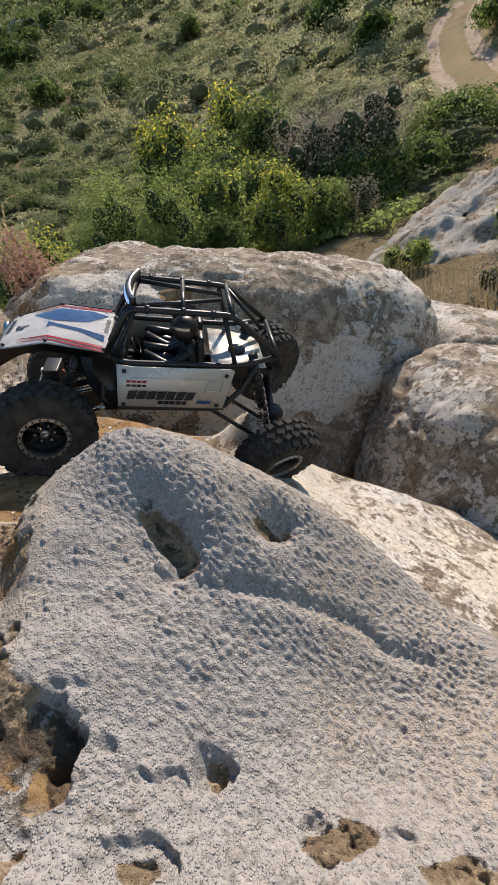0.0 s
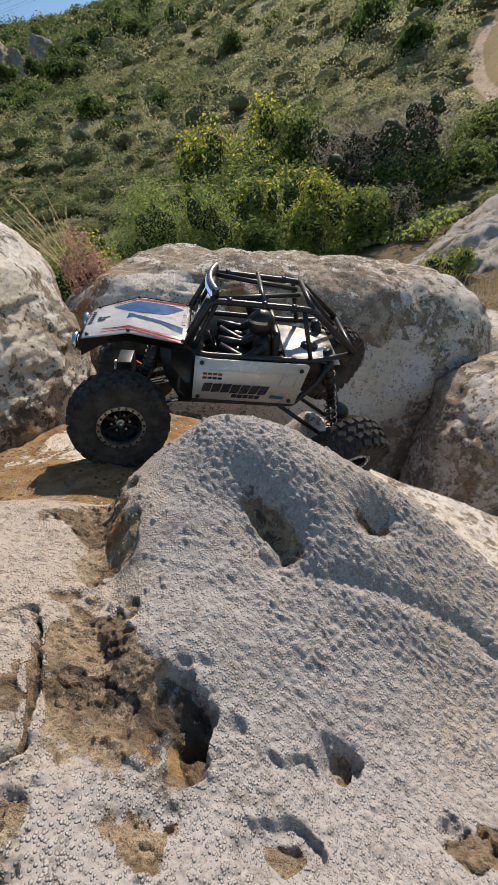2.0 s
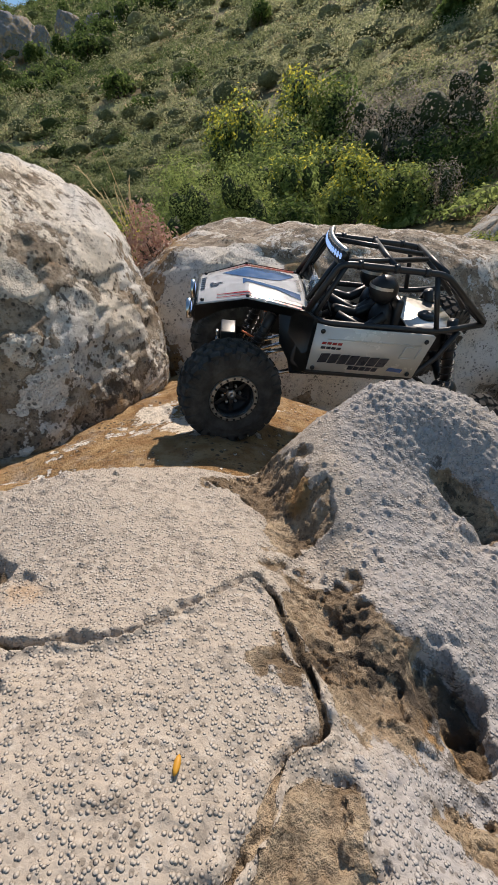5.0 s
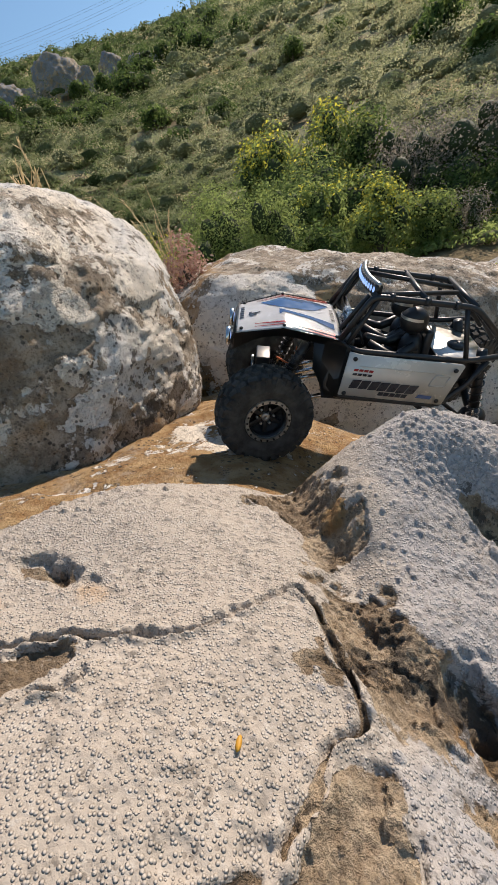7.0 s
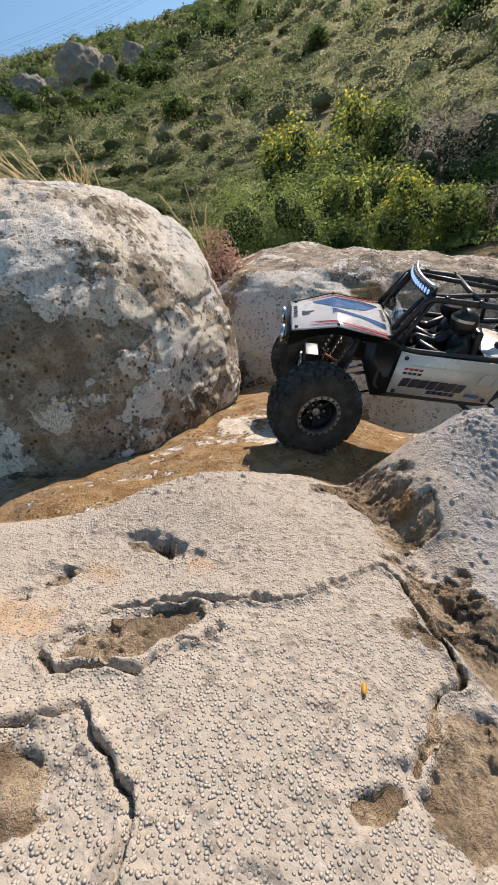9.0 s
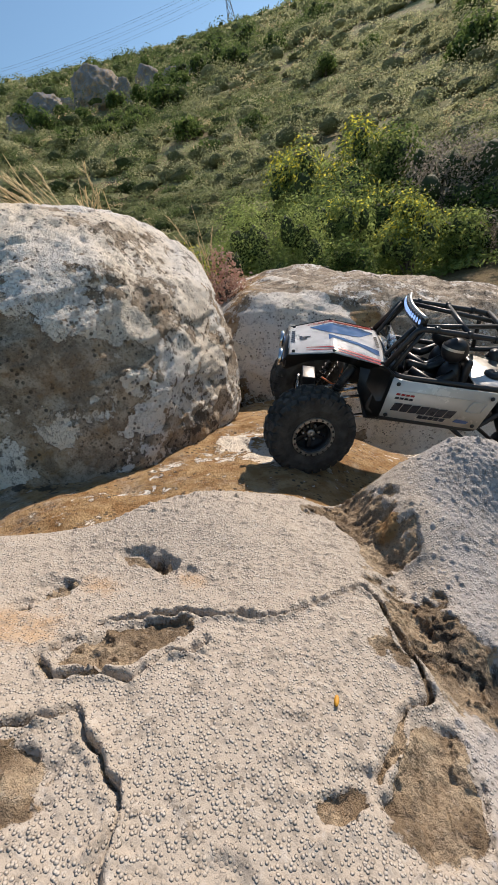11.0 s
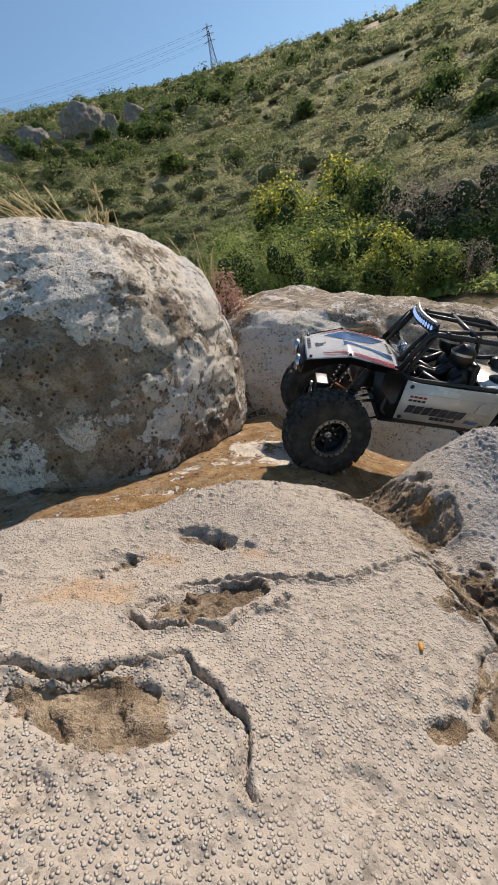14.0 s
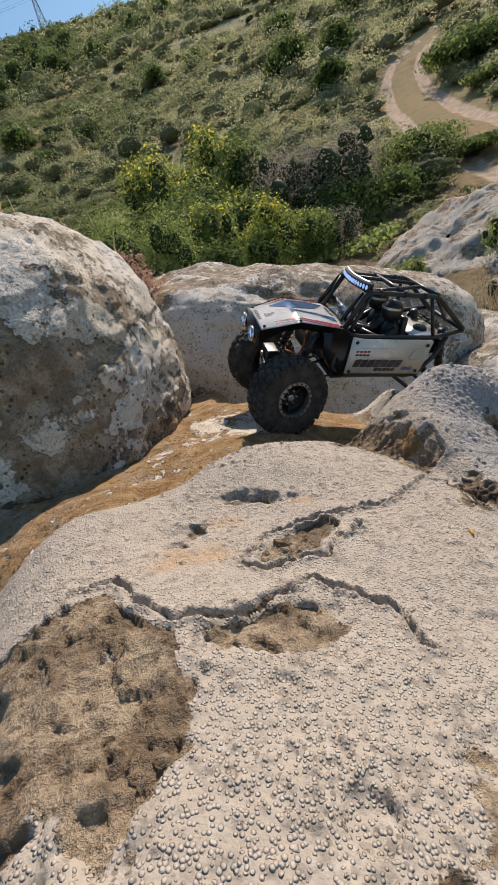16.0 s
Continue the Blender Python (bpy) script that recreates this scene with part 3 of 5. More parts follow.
def boulder(name, centre, radii, yaw, roll, power, nu, nv, seed, rough, mat, masks, label, freq=1.0, dents=0.03):
    """A rounded boulder: a superellipsoid pushed in and out by broad and fine unevenness."""
    u = np.linspace(0, 2 * math.pi, nu, endpoint=False)
    v = np.linspace(0.02, math.pi - 0.02, nv)
    U, V = np.meshgrid(u, v, indexing='ij')
    D = np.stack([np.sin(V) * np.cos(U), np.sin(V) * np.sin(U), np.cos(V)], -1).reshape(-1, 3)
    r = 1.0 / ((np.abs(D) ** power).sum(1) ** (1 / power))
    L = D * r[:, None] * np.array(radii)
    N = L / (np.array(radii) ** 2)
    N /= np.linalg.norm(N, axis=1)[:, None]
    d = rough * (fbm(L, 3.2 * freq, 3, 0.5, seed) * 0.085 + fbm(L, 9 * freq, 4, 0.55, seed + 5) * dents + fbm(L, 34 * freq, 5, 0.64, seed + 9) * 0.009)
    ledge = fbm(L * np.array([1, 1, 3.0]), 5 * freq, 4, 0.5, seed + 13)
    d += rough * 0.012 * (smooth(ledge, 0.02, 0.10) - 0.5)
    scale_ = fbm(L * np.array([1, 1, 1.8]), 22 * freq, 4, 0.6, seed + 17)
    d += rough * 0.0045 * (smooth(scale_, 0.0, 0.10) - 0.5)
    L = L + N * d[:, None]
    B = np.array((Euler((0, 0, radians(yaw))).to_matrix() @ Euler((0, radians(roll), 0)).to_matrix()))
    W = L @ B.T + np.array(centre)
    at = masks(W[:, 0], W[:, 1], W[:, 2], W)
    W = W + (N @ B.T) * (0.0035 * smooth(at["lichen"], 0.42, 0.55))[:, None]
    me = mesh_from(name, W, grid_faces(nu, nv, True)[:, ::-1], mat, at)
    return tagged(new(name, me), label, "boulder", "boulders of the outcrop")


def ball(x, y, z, c, r):
    return np.exp(-((x - c[0]) ** 2 + (y - c[1]) ** 2 + (z - c[2]) ** 2) / r ** 2)


def left_masks(x, y, z, P):
    n = fbm(P, 8, 4, 0.55, 91)
    li = 0.40 + 0.34 * smooth(z + 0.05 * n, 0.42, 0.58) + 0.75 * fbm(P, 11, 5, 0.65, 93)
    for c, r in (((-0.575, 0.545, 0.475), 0.040), ((-0.580, 0.60, 0.40), 0.060), ((-0.625, 0.53, 0.33), 0.040), ((-0.56, 0.72, 0.36), 0.050), ((-0.70, 0.44, 0.36), 0.045), ((-0.66, 0.48, 0.30), 0.030), ((-0.80, 0.38, 0.33), 0.050)):
        li = np.maximum(li, 1.25 * ball(x, y, z, c, r))
    for c, r in (((-0.565, 0.60, 0.49), 0.026), ((-0.590, 0.52, 0.43), 0.020), ((-0.620, 0.464, 0.45), 0.026), ((-0.70, 0.42, 0.46), 0.035)):
        li = li - 0.9 * ball(x, y, z, c, r)
    dk = 0.12 + 0.26 * np.exp(-((z - 0.24 - 0.05 * n) / 0.07) ** 2) + 0.70 * fbm(P, 10, 5, 0.65, 95)
    return {"lichen": li, "ochre": 0.38 + 0.30 * n - 0.25 * smooth(z, 0.45, 0.6), "dark": dk}


def back_masks(x, y, z, P):
    n = fbm(P, 7, 4, 0.55, 101)
    li = 0.26 + 0.45 * fbm(P, 9, 4, 0.6, 103) + 0.12 * smooth(z, 0.2, 0.45) + 0.25 * smooth(x, 0.1, 0.4)
    edge = 0.10 * fbm(P, 14, 4, 0.6, 107)
    for c, r in (((-0.44, 1.09, 0.30), 0.20), ((-0.34, 1.06, 0.16), 0.20), ((-0.10, 1.0, 0.05), 0.26), ((0.20, 1.1, -0.05), 0.2)):
        q = np.sqrt((x - c[0]) ** 2 + (y - c[1]) ** 2 + (z - c[2]) ** 2) / r + edge * 2.6
        li = np.maximum(li, 1.35 - 1.1 * smooth(q, 0.75, 0.95))
    spot = ball(x, y, z, (-0.235, 1.10, 0.325), 0.065)
    li = li - 0.9 * spot
    oc = 0.22 + 0.2 * n + 1.1 * spot + 0.40 * smooth(-x, 0.5, 0.60)
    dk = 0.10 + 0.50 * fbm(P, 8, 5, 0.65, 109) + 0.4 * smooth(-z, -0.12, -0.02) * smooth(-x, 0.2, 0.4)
    return {"lichen": li, "ochre": oc, "dark": dk}


def side_masks(x, y, z, P):
    return {"lichen": 0.52 + 0.55 * fbm(P, 6, 4, 0.6, 111), "ochre": 0.14 + 0.3 * fbm(P, 5, 3, 0.5, 113), "dark": 0.05 + 0.3 * fbm(P, 8, 3, 0.5, 115)}


boulder("boulder", (-1.076, 0.74, 0.348), (0.515, 0.395, 0.375), -1.0, -3.4, 3.0, 540, 310, 11, 0.55, back_rock_mat, left_masks,
        "tall rounded boulder with grey lichen above ochre and black stains", 1.0, 0.012)
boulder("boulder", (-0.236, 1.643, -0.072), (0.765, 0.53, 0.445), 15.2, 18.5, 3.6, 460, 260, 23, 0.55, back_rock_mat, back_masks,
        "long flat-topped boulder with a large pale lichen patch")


# ---- mesh helpers for made things ----
def part(name, bm, mat, parent=None, label="", flat=False):
    """Links a bmesh as one mesh object, under its thing or part."""
    me = bpy.data.meshes.new(name)
    bmesh.ops.recalc_face_normals(bm, faces=bm.faces)
    bm.to_mesh(me)
    bm.free()
    me.materials.append(mat)
    for p in me.polygons:
        p.use_smooth = not flat
    ob = new(name, me)
    ob.parent = parent
    if label:
        ob["label"] = label
    return ob


def add_tube(bm, pts, r, sides=10, caps=True, r_end=None):
    """A round bar along joined points."""
    pts = [Vector(p) for p in pts]
    rings = []
    ref = None
    for i, p in enumerate(pts):
        d = (pts[min(i + 1, len(pts) - 1)] - pts[max(i - 1, 0)]).normalized()
        if ref is None:
            ref = d.orthogonal().normalized()
        ref = (ref - d * ref.dot(d)).normalized()
        side = d.cross(ref)
        rad = r if r_end is None else r + (r_end - r) * i / (len(pts) - 1)
        rings.append([bm.verts.new(p + rad * (math.cos(a) * ref + math.sin(a) * side)) for a in [2 * math.pi * k / sides for k in range(sides)]])
    for a, b in zip(rings, rings[1:]):
        for k in range(sides):
            bm.faces.new((a[k], a[(k + 1) % sides], b[(k + 1) % sides], b[k]))
    if caps:
        bm.faces.new(rings[0][::-1])
        bm.faces.new(rings[-1])
    return bm


def bend(pts, n=5, k=0.25):
    """Rounds the corners of a run of points."""
    pts = [Vector(p) for p in pts]
    out = [pts[0]]
    for a, b, c in zip(pts, pts[1:], pts[2:]):
        p, q = b + (a - b) * k, b + (c - b) * k
        for i in range(n + 1):
            u = i / n
            out.append((1 - u) ** 2 * p + 2 * u * (1 - u) * b + u * u * q)
    return out + [pts[-1]]


def add_lathe(bm, profile, sides, m=Matrix()):
    """Turns a profile of (radius, height) about the y axis of m; closed profile."""
    rings = []
    for k in range(sides):
        a = 2 * math.pi * k / sides
        rings.append([bm.verts.new(m @ Vector((r * math.cos(a), h, r * math.sin(a)))) for r, h in profile])
    n = len(profile)
    for i in range(sides):
        a, b = rings[i], rings[(i + 1) % sides]
        for j in range(n):
            bm.faces.new((a[j], a[(j + 1) % n], b[(j + 1) % n], b[j]))
    return bm


def add_block(bm, c, size, m=Matrix(), bevel=0.0, taper=1.0):
    """A box, its top scaled by taper, its edges rounded."""
    sx_, sy_, sz_ = [s / 2 for s in size]
    vs = []
    for z in (-1, 1):
        f = taper if z > 0 else 1.0
        for x, y in ((-1, -1), (1, -1), (1, 1), (-1, 1)):
            vs.append(bm.verts.new(m @ (Vector(c) + Vector((x * sx_ * f, y * sy_ * f, z * sz_)))))
    fs = [bm.faces.new([vs[i] for i in q]) for q in ((0, 3, 2, 1), (4, 5, 6, 7), (0, 1, 5, 4), (1, 2, 6, 5), (2, 3, 7, 6), (3, 0, 4, 7))]
    if bevel:
        es = list({e for f in fs for e in f.edges})
        bmesh.ops.bevel(bm, geom=es, offset=bevel, segments=2, affect='EDGES', profile=0.6)
    return bm


def add_plate(bm, pts, thick, normal):
    """A flat plate with the given outline, of a thickness along normal."""
    n = Vector(normal).normalized() * thick
    a = [bm.verts.new(Vector(p)) for p in pts]
    b = [bm.verts.new(Vector(p) + n) for p in pts]
    bm.faces.new(a)
    bm.faces.new(b[::-1])
    for i in range(len(a)):
        j = (i + 1) % len(a)
        bm.faces.new((a[i], b[i], b[j], a[j]))
    return bm


def add_ball(bm, c, r, squash=(1, 1, 1), seg=14, m=Matrix()):
    bmesh.ops.create_uvsphere(bm, u_segments=seg, v_segments=max(6, seg // 2), radius=1.0,
                              matrix=m @ Matrix.Translation(c) @ Matrix.Diagonal((r * squash[0], r * squash[1], r * squash[2], 1)))
    return bm



# ---- more rock: beside the outcrop and on the ridge ----
boulder("boulder", (0.60, 1.06, -0.46), (0.44, 0.44, 0.38), 20, 26, 2.6, 260, 160, 41, 0.7, back_rock_mat, side_masks,
        "sloping grey boulder with lichen crusts below the long rock")
boulder("boulder", (0.75, 2.05, -0.62), (0.62, 0.55, 0.40), 30, 24, 2.8, 200, 120, 47, 0.7, back_rock_mat, side_masks,
        "pale tan boulder behind the long rock")
for c, r, yaw, roll, seed in (((2.35, 5.2, -0.72), (1.75, 1.1, 0.62), 38, -13, 53), ((2.75, 4.3, -0.80), (1.5, 0.8, 0.50), 34, -12, 59), ((2.2, 3.4, -0.95), (1.2, 0.7, 0.55), 30, -10, 67)):
    boulder("boulder", c, r, yaw, roll, 2.8, 190, 110, seed, 2.0, far_slab_mat, side_masks, "long sloping grey rock shelf below the scrub", 0.55)


def crag(az, r, wide, tall, seed):
    """A block of far rock that stands in the hillside."""
    x, y = r * math.sin(radians(az)), r * math.cos(radians(az))
    z = float(ground_height(np.array([x]), np.array([y]))[0])
    ob = boulder("rock_crag", (0, 0, tall * 0.3), (wide / 2, wide * 0.4, tall * 0.65), seed * 37 % 90, 8, 3.2, 80, 50, seed, wide * 1.5, far_shaded_rock_mat, side_masks, "tall weathered grey rock crag on the far hillside", 1.3 / wide)
    ob.location = (x, y, z)
    tagged(ob, category="rock crag", group="crags on the hillside")


for k, (az, r, wide, tall) in enumerate(((-26.0, 150, 9.5, 10.5), (-31.8, 140, 7.0, 8.5), (-20.4, 155, 5.0, 8.5), (-23.2, 152, 3.0, 7.0), (-16.7, 160, 8.0, 4.5), (-34.5, 135, 5.5, 4.0), (-28.8, 130, 4.0, 3.0), (-18.0, 158, 3.0, 4.0), (-29.6, 143, 3.5, 6.0))):
    crag(az, r * 0.72, wide * 0.95, tall * 0.62, 131 + 7 * k)


# ---- scrub ----
def ico(level):
    bm = bmesh.new()
    bmesh.ops.create_icosphere(bm, subdivisions=level, radius=1.0)
    v = np.array([q.co[:] for q in bm.verts])
    bm.verts.index_update()
    f = np.array([[q.index for q in p.verts] for p in bm.faces])
    bm.free()
    return v, f


ICO, ICO_FAR = ico(2), ico(1)


def leaf_cards(P, N, size, rng):
    """Small pointed leaves (four-cornered) at places P, facing roughly N; size per leaf."""
    n = len(P)
    N = N + rng.normal(0, 0.5, (n, 3))
    N /= np.linalg.norm(N, axis=1)[:, None]
    T = np.cross(N, rng.normal(size=(n, 3)))
    T /= np.linalg.norm(T, axis=1)[:, None] + 1e-9
    B = np.cross(N, T)
    L, W = size[:, None] * T, size[:, None] * B * 0.5
    V = np.stack([P - L, P - W + N * size[:, None] * 0.12, P + L, P + W + N * size[:, None] * 0.12], 1).reshape(-1, 3)
    return V, np.arange(4 * n).reshape(n, 4)


def crown_shape(n, wide, tall, rng, lobes=9):
    """Places and outward directions over a lumpy crown of several uneven lobes."""
    c = rng.normal(0, 1, (lobes, 3))
    c /= np.linalg.norm(c, axis=1)[:, None]
    c[:, 2] = c[:, 2] * 0.72 + 0.12
    rad = rng.uniform(0.30, 0.56, lobes)
    c *= (1.02 - rad)[:, None] * rng.uniform(0.75, 1.1, lobes)[:, None]
    k = rng.choice(lobes, n, p=rad ** 2 / (rad ** 2).sum())
    d = rng.normal(size=(n, 3))
    d /= np.linalg.norm(d, axis=1)[:, None]
    depth = 1 - 0.40 * rng.random(n) ** 2 + 0.30 * rng.random(n) ** 4
    P = c[k] + d * (rad[k] * depth)[:, None]
    P = P * np.array([wide / 2, wide / 2, tall * 0.55]) + np.array([0, 0, tall * 0.45])
    return P, d, c, rad


def scatter(name, count, r_lo, r_hi, az_lo, az_hi, wide, leaves, leaf, seed, mat, label, keep, core=0.52):
    """Uncounted low scrub over a stretch of the hill as one mesh: each clump is many leaves over a lumpy inside."""
    rng = np.random.default_rng(seed)
    r = np.sqrt(rng.uniform(r_lo ** 2, r_hi ** 2, count))
    az = np.radians(rng.uniform(az_lo, az_hi, count))
    x, y = r * np.sin(az), r * np.cos(az)
    P = np.stack([x, y, np.zeros(count)], -1)
    dens = fbm(P, 4.2 / r_lo, 3, 0.5, seed)
    ok = (near_line(x, y, TRACK) > 1.5) & (near_line(x, y, TRACK_FAR) > 4) & (dens > keep)
    x, y, r, dens = x[ok], y[ok], r[ok], dens[ok]
    n = len(x)
    z = ground_height(x, y)
    w = rng.uniform(wide[0], wide[1], n) * (1 + 0.5 * smooth(dens, 0.2, 0.6))
    h = w * rng.uniform(0.26, 0.48, n)
    tint = np.clip(0.45 + 1.35 * fbm(np.stack([x, y, z], -1), 9.0 / r_lo, 3, 0.5, seed + 3) + rng.normal(0, 0.20, n), 0, 1)
    side = np.degrees(np.arctan2(x, y))
    tint = np.clip(tint + 0.55 * smooth(side, -12, 10) * smooth(r, 11, 18) * (1 - smooth(r, 90, 150)) - 0.40 * smooth(r, 75, 130) * smooth(-side, 4, 14), 0, 1)
    big = rng.random(n) < 0.20
    w, h = np.where(big, w * 1.3, w), np.where(big, h * 2.0, h * rng.uniform(0.6, 1.15, n))
    tint = np.where(big, tint * 0.60, np.clip(tint + 0.12, 0, 1))
    dry = (rng.random(n) < 0.12) * 0.5 * ~big
    VS, FS, TI, BL, CV, CF, CT = [], [], [], [], [], [], []
    base = 0
    iv, jf = ICO if r_lo < 20 else ICO_FAR
    for i in range(n):
        Pl, d, c, rad = crown_shape(leaves, w[i], h[i], rng, 6)
        V, F = leaf_cards(Pl, d + np.array([0, 0, 0.8]), leaf * (r[i] / r_lo) ** 0.8 * rng.uniform(0.6, 1.3, leaves), rng)
        VS.append(V + np.array([x[i], y[i], z[i]]))
        FS.append(F + base)
        base += len(V)
        TI.append(np.full(len(V), tint[i]))
        BL.append(np.full(len(V), dry[i]))
        lump = 1 + 0.30 * value_noise(iv * 2.1 + i * 3.7, seed) + 0.22 * value_noise(iv * 5.3 + i * 1.9, seed + 1)
        CT.append(np.full(len(iv), tint[i]))
        CV.append(iv * lump[:, None] * np.array([w[i] / 2, w[i] / 2, h[i] * 0.5]) * core * (0.70 if big[i] else 0.95) + np.array([x[i], y[i], z[i] + h[i] * 0.30]))
        CF.append(jf + i * len(iv))
    ob = new(name, mesh_from(name, np.concatenate(VS), np.concatenate(FS), mat, {"tint": np.concatenate(TI), "bloom": np.concatenate(BL)}, False))
    tagged(ob, label, "scrub", kind="stuff")
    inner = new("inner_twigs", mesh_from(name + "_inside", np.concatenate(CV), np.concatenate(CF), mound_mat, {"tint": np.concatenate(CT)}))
    inner.parent = ob
    inner["kind"] = "stuff"
    return ob


scatter("hillside_scrub", 1250, 10.5, 30, -40, 37, (0.65, 1.75), 310, 0.030, 201, scrub_mat, "low grey-green shrubs covering the near hillside", -0.42)
scatter("hillside_scrub", 1700, 30, 80, -40, 38, (1.4, 3.9), 210, 0.068, 203, scrub_mat, "low grey-green shrubs covering the middle hillside", -0.42)
scatter("hillside_scrub", 1700, 80, 190, -42, 37, (3.0, 7.5), 150, 0.165, 205, scrub_mat, "dark green scrub high on the hillside", -0.42)
scatter("hillside_scrub", 1700, 185, 345, -42, 30, (4.0, 8.0), 44, 0.42, 207, scrub_mat, "distant scrub along the ridge", -0.3)


scatter("gully_scrub", 260, 6.8, 10.8, -34, 17, (0.5, 1.05), 210, 0.032, 211, bush_mat, "mixed green bushes crowding the gully", -0.6, 0.30)
scatter("gully_scrub", 110, 6.0, 11.0, 16, 35, (0.25, 0.55), 160, 0.020, 213, scrub_mat, "low dry shrubs between the rock shelves", -0.6, 0.30)
scatter("track_verge_scrub", 300, 10.5, 38, 19, 36, (0.25, 0.6), 90, 0.030, 215, scrub_mat, "small dry tussocks along the track", -0.6, 0.3)


def bush(az, r, wide, top, leaves, leaf, mat, tint, bloom, seed, label, category="bush", base=None, lobes=11):
    """A bush of its own: a forked trunk with limbs, and a crown of small leaves."""
    rng = np.random.default_rng(seed)
    x, y = r * math.sin(radians(az)), r * math.cos(radians(az))
    z0 = (float(ground_height(np.array([x]), np.array([y]))[0]) if base is None else base) - 0.03
    tall = top - z0
    thing = tagged(new("bush"), label, category, "bushes below the hill")
    thing.location = (x, y, z0)
    P, d, c, rad = crown_shape(leaves, wide, tall, rng, lobes)
    V, F = leaf_cards(P, d + np.array([0, 0, 0.35]), leaf * rng.uniform(0.55, 1.3, leaves), rng)
    t = np.clip(tint + 0.35 * fbm(P, 5 / wide, 3, 0.5, seed) + rng.normal(0, 0.16, leaves), 0, 1)
    b = np.clip(bloom * (0.6 + 0.9 * smooth(P[:, 2] / tall, 0.35, 0.95)) + 0.25 * fbm(P, 3 / wide, 2, 0.5, seed + 1), 0, 1)
    crown = new("crown", mesh_from("crown", V, F, mat, {"tint": np.repeat(t, 4), "bloom": np.repeat(b if bloom > 0 else np.zeros(leaves), 4)}, False))
    crown.parent = thing
    # dark lumps fill the lobes, their colour standing in for shade between leaves
    iv, jf = ICO
    CV, CF = [], []
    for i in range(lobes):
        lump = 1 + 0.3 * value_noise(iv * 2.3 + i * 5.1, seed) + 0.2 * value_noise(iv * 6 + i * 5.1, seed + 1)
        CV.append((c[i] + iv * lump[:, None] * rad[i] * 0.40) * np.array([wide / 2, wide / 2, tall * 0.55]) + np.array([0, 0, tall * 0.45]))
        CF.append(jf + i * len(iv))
    inner = new("inner_foliage", mesh_from("inner_foliage", np.concatenate(CV), np.concatenate(CF), shade_core_mat))
    inner.parent = thing
    bm = bmesh.new()
    for i in range(lobes):
        tip = Vector(c[i] * np.array([wide / 2, wide / 2, tall * 0.55]) + np.array([0, 0, tall * 0.45]))
        add_tube(bm, bend([(0.02 * (i % 3 - 1) * wide, 0.02 * (i % 2) * wide, 0), (tip.x * 0.3, tip.y * 0.3, tip.z * 0.5), tip], 3, 0.3), 0.018 * wide, 5, True, 0.004 * wide)
    part("trunk", bm, twig_mat, thing)
    return thing


for k, (az, r, w, top, n, leaf, tint, bloom, label) in enumerate((
        (-16.3, 6.0, 1.05, 1.62, 9000, 0.014, 0.85, 0.0, "dense bright green bush with small leaves"),
        (-10.2, 5.8, 0.80, 1.32, 6500, 0.014, 0.80, 0.0, "dense bright green bush with small leaves"),
        (-13.0, 5.5, 0.80, 0.80, 4500, 0.014, 0.55, 0.0, "dense bright green bush with small leaves"),
        (-4.8, 5.6, 0.62, 0.72, 2400, 0.022, 0.15, 0.0, "dark green glossy-leaved bush"),
        (-3.4, 7.2, 0.75, 1.38, 2000, 0.026, 0.55, 0.34, "green bush tipped with yellow flowers"),
        (3.2, 7.0, 0.85, 1.12, 3000, 0.024, 0.75, 0.36, "yellow-green bush glowing in the sun"),
        (8.6, 7.4, 0.75, 0.75, 2600, 0.024, 0.65, 0.26, "yellow-green bush glowing in the sun"),
        (0.2, 12.4, 1.9, 3.45, 3600, 0.040, 0.50, 0.40, "large bush covered in yellow flowers"),
        (4.2, 12.8, 1.3, 3.05, 2200, 0.040, 0.20, 0.10, "dark green bush on the slope"),
        (-6.8, 12.2, 1.5, 3.15, 2600, 0.040, 0.55, 0.38, "large bush covered in yellow flowers"),
        (-9.2, 12.8, 1.0, 3.35, 1600, 0.040, 0.75, 0.34, "large bush covered in yellow flowers"),
        (-2.5, 10.6, 1.5, 2.2, 2600, 0.036, 0.35, 0.16, "green bush on the slope"),
        (2.4, 9.4, 1.4, 1.45, 2600, 0.032, 0.25, 0.16, "dark green bush on the slope"),
        (-6.6, 9.0, 1.3, 1.75, 2400, 0.032, 0.30, 0.10, "green bush on the slope"),
        (13.8, 9.4, 1.5, 1.15, 3000, 0.030, 0.15, 0.0, "dark green bush in the gully"),
        (18.5, 10.0, 1.4, 1.0, 2600, 0.030, 0.20, 0.0, "dark green bush in the gully"),
        (22.5, 12.5, 1.8, 1.60, 3000, 0.036, 0.40, 0.0, "green bush beside the dirt track"),
        (28.0, 12.2, 1.6, 0.95, 2400, 0.036, 0.20, 0.0, "dark green bush beside the dirt track"),
        (28.9, 24.0, 3.0, 4.95, 3000, 0.075, 0.35, 0.0, "round dark green bush beside the dirt track"),
        (31.5, 20.0, 2.0, 3.0, 2200, 0.065, 0.35, 0.0, "round dark green bush beside the dirt track"),
        (-23.8, 5.2, 0.75, 0.98, 2600, 0.018, 0.80, 0.42, "low yellow-flowered bush behind the boulder"),
        (-28.0, 5.4, 0.7, 1.00, 2200, 0.018, 0.60, 0.20, "low green bush behind the boulder"))):
    bush(az, r, w * 1.35, top, int(n * 1.9), leaf * 1.15, bush_mat, tint, bloom * 0.8, 301 + k, label)
dry_mat = leaf_material("dry_shrub_leaves", (0.210, 0.185, 0.145), (0.400, 0.355, 0.285), (0.42, 0.37, 0.30), 0.5)
